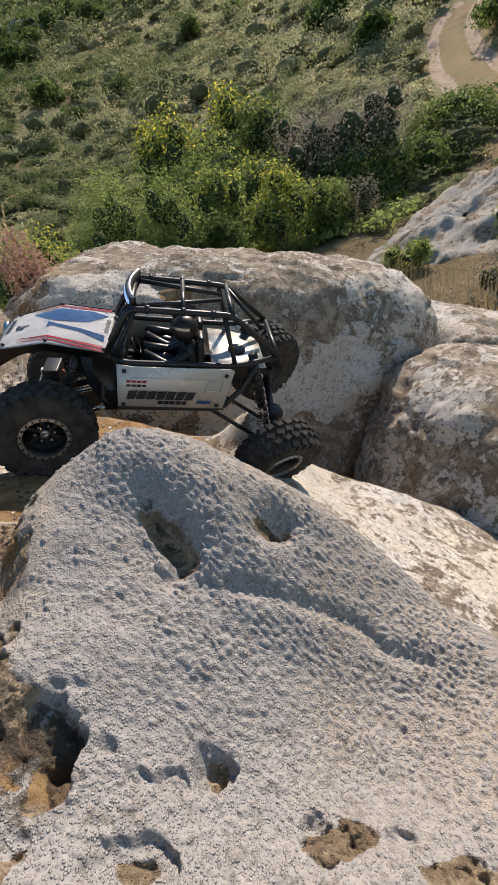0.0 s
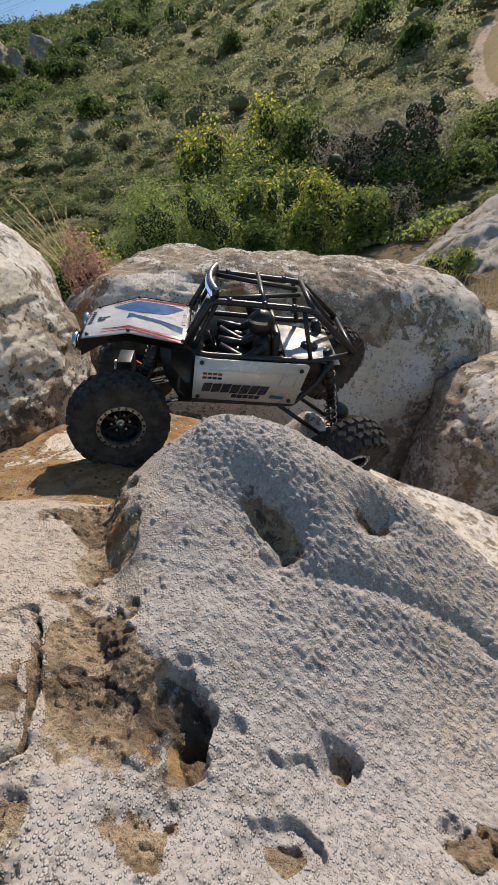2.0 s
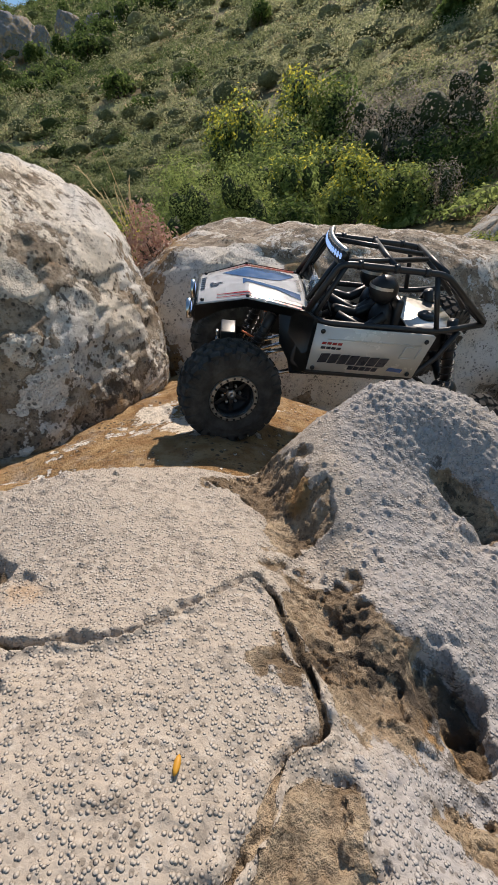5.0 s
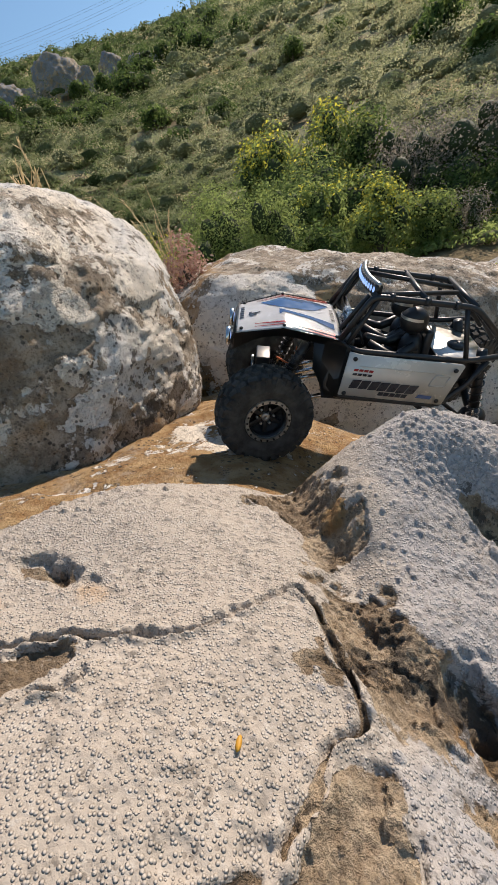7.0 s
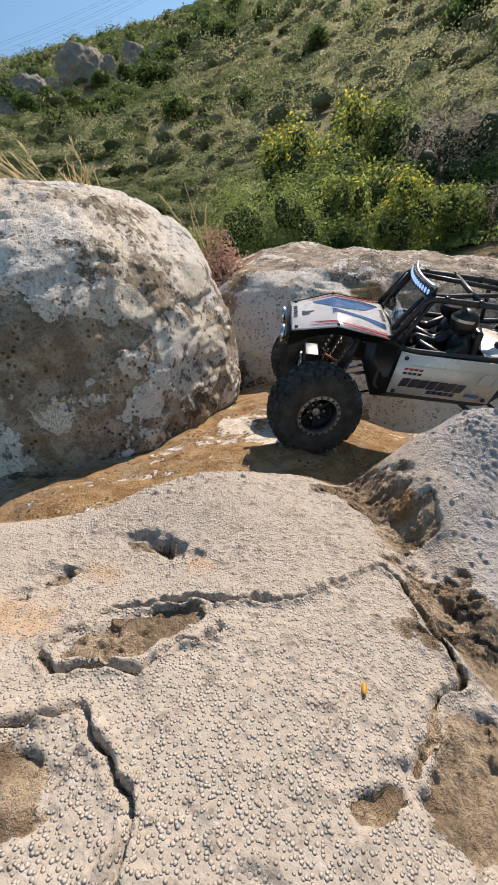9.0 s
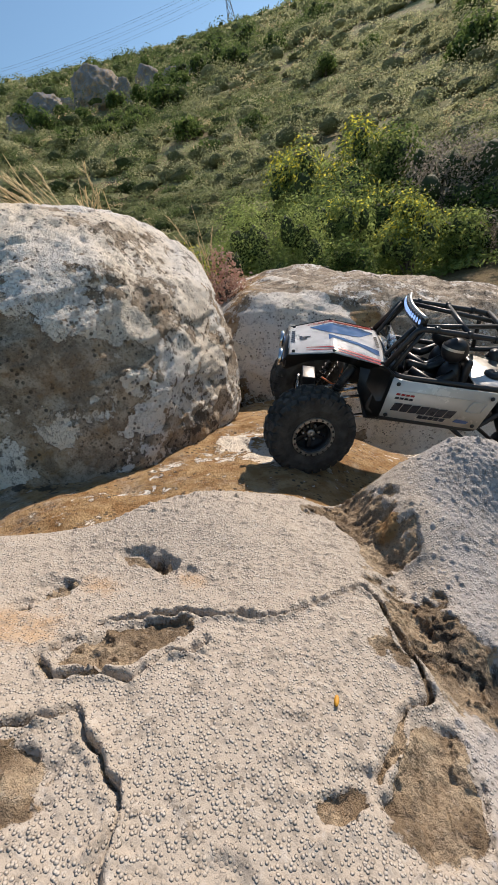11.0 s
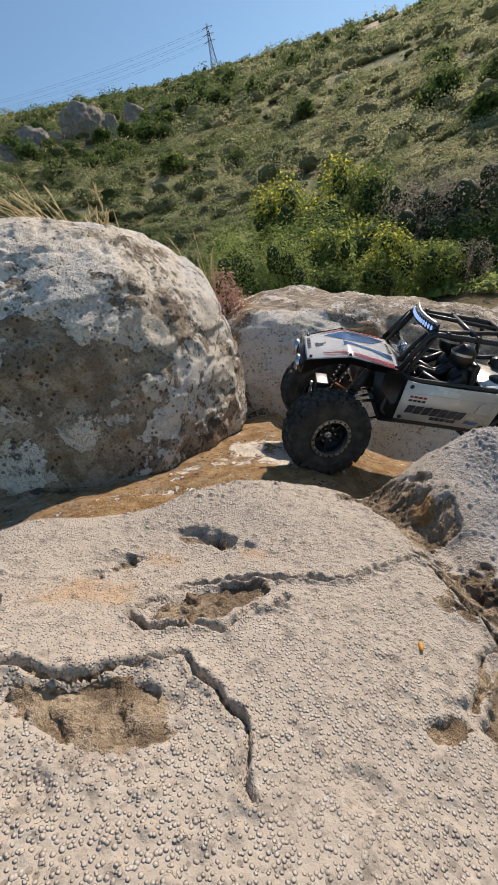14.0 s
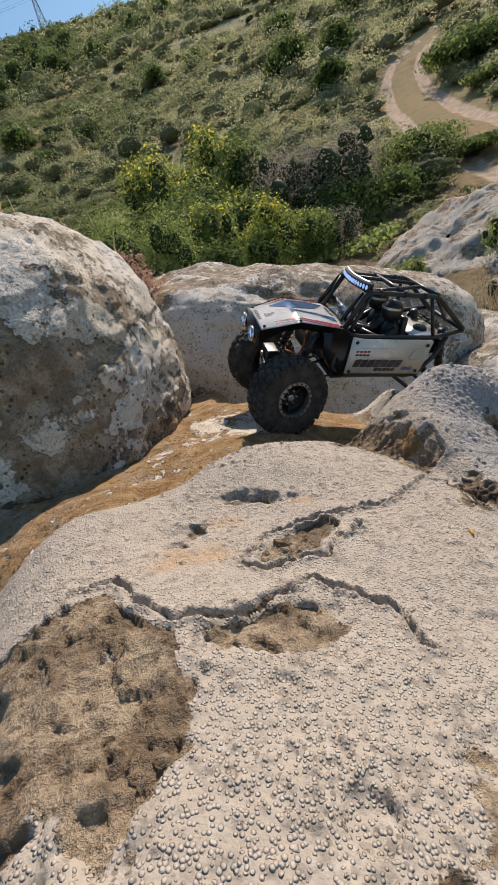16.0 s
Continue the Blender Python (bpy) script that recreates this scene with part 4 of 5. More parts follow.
for k, (az, r, w, top, n, leaf, label) in enumerate((
        (9.8, 9.6, 2.0, 2.25, 4600, 0.026, "grey-brown leafless dry bush"), (14.0, 10.0, 2.1, 2.30, 4600, 0.026, "grey-brown leafless dry bush"), (6.4, 10.8, 1.5, 2.5, 3200, 0.028, "grey-brown leafless dry bush"),
        (13.0, 7.5, 0.75, 0.58, 1800, 0.016, "silver-grey twiggy shrub in the gully"), (26.5, 2.75, 0.50, 0.02, 2600, 0.010, "dry brown twiggy shrub beside the rock"))):
    bush(az, r, w, top, n, leaf, dry_mat, 0.55, 0.0, 341 + k, label, base=(-0.72 if r < 3 else None))
for k, (az, r, w, top) in enumerate(((16.5, 4.4, 0.40, -0.08), (18.8, 4.5, 0.30, -0.12), (29.0, 4.6, 0.42, 0.12))):
    bush(az, r, w, top, 1400, 0.014, bush_mat, 0.75, 0.22, 351 + k, "low yellow-green weeds among dry grass", "weeds")

for k, (az, r, w, tall) in enumerate(((-33.2, 96, 5.0, 3.6), (-30.3, 99, 4.0, 3.4), (-28.3, 92, 4.4, 2.6), (-24.2, 100, 4.6, 3.6), (-21.9, 98, 3.6, 4.2), (-19.0, 104, 4.4, 4.6), (-17.2, 102, 5.0, 4.2), (-14.6, 108, 5.2, 5.2), (-12.4, 112, 6.0, 5.6), (-10.6, 110, 4.4, 4.0),
                                      (-25.4, 112, 2.6, 8.6), (-20.2, 118, 2.4, 8.0), (-1.6, 150, 7.0, 6.0), (1.8, 156, 8.0, 6.6), (4.6, 150, 7.0, 5.4), (-22.5, 72, 5.4, 3.0), (-26.6, 66, 5.0, 2.4), (12.5, 62, 4.0, 3.4), (20.0, 60, 4.4, 4.0),
                                      (-19.0, 83, 7.5, 4.4), (-25.4, 73, 5.0, 3.0), (-17.8, 51, 4.2, 2.4), (-16.1, 40, 2.4, 1.5), (-10.3, 47, 3.2, 1.8), (13.0, 45, 3.8, 3.2), (11.1, 43, 2.6, 2.0), (-1.6, 64, 3.6, 2.2), (3.1, 66, 3.4, 2.2), (-16.9, 110, 7.0, 5.0),
                                      (-32.4, 85, 5.5, 4.5), (-10.6, 107, 7.5, 5.0), (-6.2, 109, 7.0, 4.6), (-34.3, 97, 5.0, 5.0), (-23.5, 65, 5.0, 2.8), (-30.7, 66, 5.5, 3.2), (-12.7, 161, 10.0, 7.0), (-9.0, 154, 10.0, 7.0), (11.7, 47, 3.0, 2.4), (17.9, 37, 3.4, 2.6), (16.1, 29, 2.2, 1.8))):
    gx_, gy_ = r * math.sin(radians(az)), r * math.cos(radians(az))
    bush(az, r, w, float(ground_height(np.array([gx_]), np.array([gy_]))[0]) + tall, 1300, 0.24 if r > 80 else 0.17, bush_mat, 0.05 if r > 80 else 0.2, 0.0, 381 + k, "dark rounded evergreen bush on the far hillside")


# ---- dry grass and the small pink-leaved plant in the cleft ----
def grass_tuft(place, count, tall, lean, seed, label, spread=0.02):
    rng = np.random.default_rng(seed)
    tuft = tagged(new("grass_tuft"), label, "grass", "dry grass tufts")
    tuft.location = place
    bm, heads = bmesh.new(), bmesh.new()
    for i in range(count):
        b = Vector((rng.normal(0, spread), rng.normal(0, spread), 0))
        h = tall * rng.uniform(0.45, 1.0)
        v = Vector((lean + rng.normal(0, 0.22), rng.normal(0, 0.2), 1)).normalized()
        droop = Vector((lean * 0.5 + rng.normal(0, 0.15), rng.normal(0, 0.15), 0)) * h
        pts = [b + v * h * u + droop * u * u for u in (0, 0.3, 0.6, 0.85, 1.0)]
        add_tube(bm, pts, 0.0016, 4, False, 0.0007)
        if i % 3 == 0:
            for j in range(9):
                u = 0.68 + 0.32 * j / 9
                p = b + v * h * u + droop * u * u
                q = p + (v + Vector((rng.normal(0, 0.25), rng.normal(0, 0.25), 0))) * 0.016
                add_tube(heads, [p, q], 0.0019, 4, False, 0.0005)
    part("grass_clump", bm, straw_mat, tuft)["kind"] = "stuff"
    part("seed_fluff", heads, straw_mat, tuft)["kind"] = "stuff"
    return tuft


grass_tuft((-0.93, 0.97, 0.685), 44, 0.25, -0.50, 401, "straw-coloured dry grass tuft behind the boulder")
grass_tuft((-0.86, 0.99, 0.68), 14, 0.16, 0.10, 402, "straw-coloured dry grass tuft behind the boulder")
grass_tuft((-0.745, 1.42, 0.44), 15, 0.36, -0.22, 403, "straw-coloured dry grass tuft in the cleft")
for k, (az, r) in enumerate(((10.5, 4.3), (12.8, 4.2), (8.2, 4.6), (5.5, 4.9), (14.8, 4.0), (3.0, 5.0), (19.5, 3.6), (24.5, 2.6), (27.5, 2.35), (1.0, 4.7), (7.0, 4.3), (16.6, 4.2))):
    x, y = r * math.sin(radians(az)), r * math.cos(radians(az))
    z = float(ground_height(np.array([x]), np.array([y]))[0])
    grass_tuft((x, y, z - 0.01), 46, 0.26 if k < 7 or k > 8 else 0.42, 0.05, 410 + k, "dry tan grass tuft in the gully", 0.10 if k < 7 or k > 8 else 0.05)
sedum_mat = leaf_material("pink_fleshy_leaves", (0.40, 0.22, 0.17), (0.62, 0.43, 0.34), (0.30, 0.28, 0.10), 0.3)
rng_s = np.random.default_rng(9)
P, d, c_, r_ = crown_shape(2600, 0.22, 0.34, rng_s, 12)
V, F = leaf_cards(P, d, 0.0065 * rng_s.uniform(0.7, 1.3, len(P)), rng_s)
plant = tagged(new("succulent_plant"), "pinkish-brown fleshy plant growing in the rock cleft", "plant")
plant.location = (-0.655, 1.30, 0.27)
leaves_ob = new("leaves", mesh_from("leaves", V, F, sedum_mat, {"tint": np.repeat(rng_s.random(len(P)), 4), "bloom": np.zeros(4 * len(P))}, False))
leaves_ob.parent = plant
stem = bmesh.new()
for i in range(12):
    tip = Vector(c_[i] * np.array([0.11, 0.11, 0.19]) + np.array([0, 0, 0.15]))
    add_tube(stem, [(0, 0, -0.05), tip * 0.5, tip], 0.004, 5)
part("stems", stem, twig_mat, plant)

# ---- the lattice pylon on the ridge, and its wires ----
steel = plain("grey_galvanised_steel", (0.22, 0.23, 0.25), 0.6, 0.4)
pr, paz = 330.0, -10.1
px_, py_ = pr * math.sin(radians(paz)), pr * math.cos(radians(paz))
pylon = tagged(new("pylon"), "grey steel lattice pylon standing on the ridge", "pylon")
pylon.location = (px_, py_, float(ground_height(np.array([px_]), np.array([py_]))[0]) - 0.5)
TALL = 24.0


def half(z):
    return 1.9 * (1 - z / TALL) ** 1.25 + 0.3


for sx_, sy_ in ((1, 1), (1, -1), (-1, 1), (-1, -1)):
    part("leg", add_tube(bmesh.new(), [(sx_ * half(z), sy_ * half(z), z) for z in np.linspace(0, TALL, 9)], 0.13, 5), steel, pylon)
bm = bmesh.new()
zs = [0, 4, 7.5, 10.5, 13, 15, 17, 19, 21, 23]
for a, b in zip(zs, zs[1:]):
    for q in range(4):
        c1, c2 = ((1, 1), (1, -1), (-1, -1), (-1, 1))[q], ((1, -1), (-1, -1), (-1, 1), (1, 1))[q]
        add_tube(bm, [(c1[0] * half(a), c1[1] * half(a), a), (c2[0] * half(b), c2[1] * half(b), b)], 0.08, 4)
        add_tube(bm, [(c2[0] * half(a), c2[1] * half(a), a), (c1[0] * half(b), c1[1] * half(b), b)], 0.08, 4)
part("bracing", bm, steel, pylon)
for z in (15.0, 18.5, 22.0):
    part("crossarm", add_tube(bmesh.new(), [(-3.4, 0, z), (-1, 0, z + 0.5), (1, 0, z + 0.5), (3.4, 0, z)], 0.20, 5), steel, pylon)
far_pylon = copy_thing(pylon, Matrix.Translation(Vector((430 * math.sin(radians(9.6)), 430 * math.cos(radians(9.6)), EYE + 430 * math.tan(radians(22.0)) - TALL)) - pylon.location))
wire_mat = plain("power_line_metal", (0.12, 0.13, 0.15), 0.6, 0.3)
for z in (15.0, 18.5, 22.0):
    for s in (-3.4, 3.4):
        a = Vector((px_ + s * 0.9, py_ + s * 0.3, pylon.location.z + z))
        b = Vector((-330 + s * 0.9, 235 + s, pylon.location.z + z - 8))
        run = [a.lerp(b, u) - Vector((0, 0, 40 * u * (1 - u))) for u in np.linspace(0, 1, 24)]
        tagged(part("power_line", add_tube(bmesh.new(), run, 0.035, 4), wire_mat), "thin dark power line crossing the sky", "cable", "power lines")

# ---- a fallen orange petal on the front rock ----
fx, fy = -0.270, 0.059
fz = float(near_rock_surface(np.array([fx]), np.array([fy]))[0])
petal_mat = plain("orange_petal_skin", (0.62, 0.30, 0.02), 0.6)
petal = part("petal", add_ball(bmesh.new(), (0, 0, 0), 0.0022, (0.6, 1.5, 0.5), 10), petal_mat)
petal.location = (fx, fy, fz + 0.0030)
tagged(petal, "tiny orange petal lying on the lichen", "petal")


# ---- the radio-controlled rock crawler ----
rubber = plain("dusty_black_rubber", (0.080, 0.075, 0.068), 0.9, 0, 45, 0.55, 0.5, 0.15)
black = plain("black_plastic", (0.014, 0.014, 0.015), 0.42, 0, 50, 0.3, 0.2)
white_paint = plain("white_lexan", (0.86, 0.86, 0.86), 0.22, 0, 22, 0.06, 0, 0.35)
silver_paint = plain("silver_beige_lexan", (0.66, 0.62, 0.56), 0.25, 0.1, 18, 0.10)
blue_paint = plain("blue_lexan", (0.035, 0.085, 0.21), 0.12, 0, 30, 0.3)
red_paint = plain("red_lexan", (0.36, 0.03, 0.03), 0.2, 0, 30, 0.2)
dark_print = plain("dark_print", (0.02, 0.022, 0.03), 0.3, 0, 30, 0.2)
chrome = plain("polished_steel", (0.62, 0.62, 0.62), 0.18, 1.0, 80, 0.2)
alloy = plain("machined_alloy", (0.52, 0.51, 0.48), 0.38, 0.9, 90, 0.2)
bronze = plain("bronze_anodised", (0.32, 0.15, 0.04), 0.3, 0.9, 60, 0.2)
orange = plain("orange_cable", (0.45, 0.10, 0.02), 0.45)
lens = Mat("lamp_lens")
lens.bsdf.inputs["Emission Color"].default_value, lens.bsdf.inputs["Emission Strength"].default_value = (0.30, 0.52, 1.0, 1), 0.55
lens = lens.finish((0.6, 0.7, 0.9), 0.08)
glass = Mat("clear_lexan")
glass.bsdf.inputs["Transmission Weight"].default_value = 1.0
glass = glass.finish((0.85, 0.87, 0.9), 0.06)

crawler = tagged(new("toy_crawler"), "black and white radio-controlled rock crawler standing among boulders", "toy car")
crawler.empty_display_size = 0.05
Xa, Ya = Vector((-0.928, -0.150, 0.330)).normalized(), Vector((0.062, -0.962, -0.235))
Za = Xa.cross(Ya).normalized()
Ya = Za.cross(Xa)
crawler.matrix_world = Matrix(((Xa.x, Ya.x, Za.x, -0.343), (Xa.y, Ya.y, Za.y, 0.592), (Xa.z, Ya.z, Za.z, 0.290), (0, 0, 0, 1)))


def hood_z(x, y):
    z = np.interp(x, [-0.09, -0.012, 0.052, 0.062], [0.1155, 0.1255, 0.1085, 0.104])
    w = np.interp(x, [-0.09, -0.012, 0.052], [0.060, 0.056, 0.046])
    return z - 0.009 * max(0.0, abs(y) / w - 0.35) ** 1.5


def hood_w(x):
    return np.interp(x, [-0.09, -0.012, 0.052], [0.060, 0.056, 0.046])


def sheet(bm, outline, lift, nx=14, ny=8):
    """A thin print that follows the hood, between two edges given as (x, y at one side, y at the other)."""
    xs_, lo, hi = zip(*outline)
    grid = []
    for i in range(nx + 1):
        x = xs_[0] + (xs_[-1] - xs_[0]) * i / nx
        order = sorted(range(len(xs_)), key=lambda k: xs_[k])
        a = np.interp(x, [xs_[k] for k in order], [lo[k] for k in order])
        b = np.interp(x, [xs_[k] for k in order], [hi[k] for k in order])
        grid.append([bm.verts.new((x, a + (b - a) * j / ny, hood_z(x, a + (b - a) * j / ny) + lift)) for j in range(ny + 1)])
    for i in range(nx):
        for j in range(ny):
            bm.faces.new((grid[i][j], grid[i + 1][j], grid[i + 1][j + 1], grid[i][j + 1]))
    return bm


bm = sheet(bmesh.new(), [(-0.088, -0.0595, 0.0595), (-0.012, -0.0555, 0.0555), (0.052, -0.0455, 0.0455)], 0.0, 40, 24)
bmesh.ops.solidify(bm, geom=bm.faces[:], thickness=0.0016)
hood = part("hood", bm, white_paint, crawler, "white painted hood with blue and red stripes")
part("blue_panel", sheet(bmesh.new(), [(-0.078, -0.030, -0.028), (-0.055, -0.040, -0.004), (-0.012, -0.034, 0.004), (0.020, -0.026, -0.024)], 0.0007), blue_paint, hood, "dark blue glossy panel")
part("blue_stripe", sheet(bmesh.new(), [(-0.080, 0.026, 0.040), (-0.050, 0.016, 0.024), (-0.012, 0.010, 0.017), (-0.006, 0.004, 0.022)], 0.0007), blue_paint, hood)
for s in (1, -1):
    for k, (a, b, w) in enumerate(((0.046, 0.040, 0.004), (0.053, 0.046, 0.0028))):
        o = [(-0.080, s * (a + 0.002), s * (a + w + 0.003)), (-0.012, s * b, s * (b + w * 0.8)), (0.026, s * (b - 0.005), s * (b - 0.004))]
        part("red_stripe", sheet(bmesh.new(), o, 0.0007), red_paint, hood)
bm = bmesh.new()
for dx, dy, lx, ly in ((0.030, 0.012, 0.010, 0.004), (0.034, 0.006, 0.004, 0.010), (0.026, 0.006, 0.012, 0.003)):
    sheet(bm, [(dx - lx / 2, dy - ly / 2, dy + ly / 2), (dx + lx / 2, dy - ly / 2, dy + ly / 2)], 0.0009, 3, 2)
part("emblem", bm, dark_print, hood)
for k in range(6):
    part("print_bar", sheet(bmesh.new(), [(0.0425, -0.020 + 0.0065 * k, -0.0155 + 0.0065 * k), (0.0480, -0.020 + 0.0065 * k, -0.0155 + 0.0065 * k)], 0.0009, 2, 2), dark_print, hood)
for k in range(5):
    part("print_bar", sheet(bmesh.new(), [(-0.083, -0.018 + 0.0075 * k, -0.0125 + 0.0075 * k), (-0.078, -0.018 + 0.0075 * k, -0.0125 + 0.0075 * k)], 0.0009, 2, 2), dark_print, hood)
for x, y in ((0.044, 0.040), (0.044, -0.040), (-0.012, 0.051), (-0.012, -0.051), (-0.082, 0.054), (-0.082, -0.054)):
    part("screw", add_ball(bmesh.new(), (x, y, hood_z(x, y) + 0.0012), 0.0026, (1, 1, 0.8), 10), black, hood)
# the black skirt under the hood, the nose and its lamps
for s in (1, -1):
    bm = bmesh.new()
    ring = [(x, s * (hood_w(x) + 0.0012), hood_z(x, hood_w(x)) + 0.0008) for x in np.linspace(-0.088, 0.053, 12)]
    low = [(x, y, z - 0.010 - 0.012 * max(0, (x - 0.02) / 0.03)) for x, y, z in ring]
    up, dn = [bm.verts.new(v) for v in ring], [bm.verts.new(v) for v in low]
    for i in range(11):
        bm.faces.new((up[i], up[i + 1], dn[i + 1], dn[i]))
    bmesh.ops.solidify(bm, geom=bm.faces[:], thickness=0.0014)
    part("skirt", bm, black, crawler)
bm = bmesh.new()
add_plate(bm, [(0.0535, -0.047, 0.107), (0.0535, 0.047, 0.107), (0.060, 0.042, 0.090), (0.056, 0.030, 0.074), (0.056, -0.030, 0.074), (0.060, -0.042, 0.090)], 0.004, (-1, 0, 0))
bmesh.ops.bevel(bm, geom=bm.edges[:], offset=0.0012, segments=2, affect='EDGES')
nose = part("nose", bm, black, crawler)
for s in (1, -1):
    mm = Matrix.Translation((0.0585, s * 0.029, 0.0915)) @ pose(0, 0, 0, 0, -12, -90)
    lamp = part("headlight", add_lathe(bmesh.new(), [(0.0095, 0.000), (0.0125, 0.000), (0.0125, 0.006), (0.0095, 0.006)], 28, mm), chrome, crawler)
    part("lens", add_ball(bmesh.new(), (0.0605, s * 0.029, 0.0918), 0.0098, (0.28, 1, 1), 18), lens, lamp, "bright bluish lit lens")

# side panels
for s in (1, -1):
    pl = [(-0.0985, 0.0715, 0.1035), (-0.120, 0.0712, 0.0990), (-0.2480, 0.0690, 0.0965), (-0.2530, 0.0690, 0.0935), (-0.2385, 0.0750, 0.0360), (-0.0945, 0.0750, 0.0400)]
    bm = add_plate(bmesh.new(), [(x, s * y, z) for x, y, z in pl], 0.0018, (0, -s, 0))
    bmesh.ops.bevel(bm, geom=[e for e in bm.edges], offset=0.0006, segments=2, affect='EDGES')
    panel = part("side_panel", bm, silver_paint, crawler, "silver-beige door panel with dark sponsor print")

    def on_panel(u, v, lift=0.0006):
        """A place on the panel: u from its front to its rear, v from its foot to its top."""
        foot = Vector((-0.0945 - 0.144 * u, 0.0750, 0.0400 - 0.004 * u))
        top = Vector((-0.0985 - 0.1545 * u, 0.0715 - 0.0025 * u, 0.1010 - 0.007 * u))
        p = foot.lerp(top, v)
        return Vector((p.x, s * (p.y + lift), p.z))

    def mark(bm, quad, lift=0.0006):
        bm.faces.new([bm.verts.new(on_panel(u, v, lift)) for u, v in quad])
        return bm

    for k in range(7):
        u = 0.075 + 0.088 * k
        part("print_bar", mark(bmesh.new(), [(u, 0.20), (u + 0.080, 0.215), (u + 0.103, 0.43), (u + 0.022, 0.415)]), dark_print, panel, "large dark slanted print bar")
    for k in range(5):
        u = 0.36 + 0.055 * k
        part("print_bar", mark(bmesh.new(), [(u, 0.09), (u + 0.050, 0.09), (u + 0.060, 0.18), (u + 0.010, 0.18)]), dark_print, panel, "small dark print bar")
    part("print_bar", mark(bmesh.new(), [(0.72, 0.13), (0.86, 0.12), (0.87, 0.20), (0.74, 0.22)]), blue_paint, panel, "small blue printed badge")
    for v, ink in ((0.62, red_paint), (0.52, dark_print)):
        for k in range(4):
            u = 0.075 + 0.045 * k
            part("print_bar", mark(bmesh.new(), [(u, v), (u + 0.038, v), (u + 0.042, v + 0.055), (u + 0.005, v + 0.055)]), ink, panel)
    for a, b in (((0.12, 0.74), (0.92, 0.78)), ((0.78, 0.45), (0.92, 0.47)), ((0.80, 0.72), (0.93, 0.72)), ((0.78, 0.45), (0.80, 0.72)), ((0.92, 0.47), (0.93, 0.72))):
        part("crease", add_tube(bmesh.new(), [on_panel(*a, 0.0002), on_panel(*b, 0.0002)], 0.0007, 6), silver_paint, panel)
    for u, v in ((0.06, 0.90), (0.94, 0.88), (0.05, 0.07), (0.93, 0.10)):
        p = on_panel(u, v, 0.001)
        part("screw", add_ball(bmesh.new(), p, 0.0032, (1, 0.6, 1), 10), black, panel)

# the black tub: floor, fender sides, dashboard, seats and rear deck
bm = bmesh.new()
add_plate(bm, [(-0.075, -0.066, 0.030), (-0.075, 0.066, 0.030), (-0.24, 0.066, 0.030), (-0.24, -0.066, 0.030)], 0.003, (0, 0, -1))
for s in (1, -1):
    add_plate(bm, [(-0.052, s * 0.058, 0.112), (-0.088, s * 0.061, 0.113), (-0.100, s * 0.069, 0.106), (-0.094, s * 0.073, 0.036), (-0.078, s * 0.071, 0.034), (-0.056, s * 0.062, 0.070)], 0.002, (0, -s, 0))
add_plate(bm, [(-0.062, -0.058, 0.108), (-0.062, 0.058, 0.108), (-0.080, 0.064, 0.034), (-0.080, -0.064, 0.034)], 0.002, (1, 0, 0))
part("tub", bm, black, crawler)
bm = add_block(bmesh.new(), (-0.098, 0, 0.098), (0.020, 0.110, 0.020), Matrix(), 0.004)
dash = part("dashboard", bm, black, crawler)
part("steering_wheel", add_lathe(bmesh.new(), [(0.011, -0.0012), (0.0135, -0.0012), (0.0135, 0.0012), (0.011, 0.0012)], 22, Matrix.Translation((-0.120, 0.026, 0.104)) @ pose(0, 0, 0, 25, 0, 90)), black, crawler)
part("windscreen", add_plate(bmesh.new(), [(-0.090, -0.054, 0.118), (-0.090, 0.054, 0.118), (-0.103, 0.050, 0.134), (-0.103, -0.050, 0.134)], 0.0008, (1, 0, 0.6)), glass, crawler, "low clear windscreen")
for s in (1, -1):
    bm = add_block(bmesh.new(), (-0.208, s * 0.027, 0.092), (0.012, 0.040, 0.062), Matrix(), 0.004, 0.8)
    add_block(bm, (-0.186, s * 0.027, 0.060), (0.046, 0.042, 0.014), Matrix(), 0.004)
    part("seat", bm, black, crawler)
    # a plain helmeted dummy
    bm = add_ball(bmesh.new(), (-0.192, s * 0.027, 0.091), 0.020, (0.8, 1.0, 1.25), 18)
    add_ball(bm, (-0.186, s * 0.027, 0.131), 0.0175, (1.08, 0.94, 1.04), 20)
    for q in (1, -1):
        add_tube(bm, bend([(-0.190, s * 0.027 + q * 0.019, 0.104), (-0.165, s * 0.027 + q * 0.024, 0.086), (-0.130, s * 0.027 + q * 0.010, 0.098)]), 0.0066, 8)
        add_tube(bm, bend([(-0.190, s * 0.027 + q * 0.008, 0.072), (-0.150, s * 0.027 + q * 0.010, 0.082), (-0.112, s * 0.027 + q * 0.010, 0.060)]), 0.0085, 8)
    dummy = part("dummy", bm, black, crawler, "black helmeted plain driver dummy")
    bm = bmesh.new()
    vis = [[bm.verts.new((-0.186 + 0.0194 * math.cos(a) * math.cos(e), s * 0.027 + 0.0172 * math.sin(a) * math.cos(e), 0.1345 + 0.019 * math.sin(e))) for e in (0.02, 0.22)] for a in np.linspace(-1.9, 1.9, 19)]
    for a, b in zip(vis, vis[1:]):
        bm.faces.new((a[0], b[0], b[1], a[1]))
    part("visor_band", bm, alloy, crawler, "pale silver helmet band")
bm = add_plate(bmesh.new(), [(-0.222, -0.055, 0.092), (-0.222, 0.055, 0.092), (-0.300, 0.056, 0.088), (-0.300, -0.056, 0.088)], 0.002, (0, 0, 1))
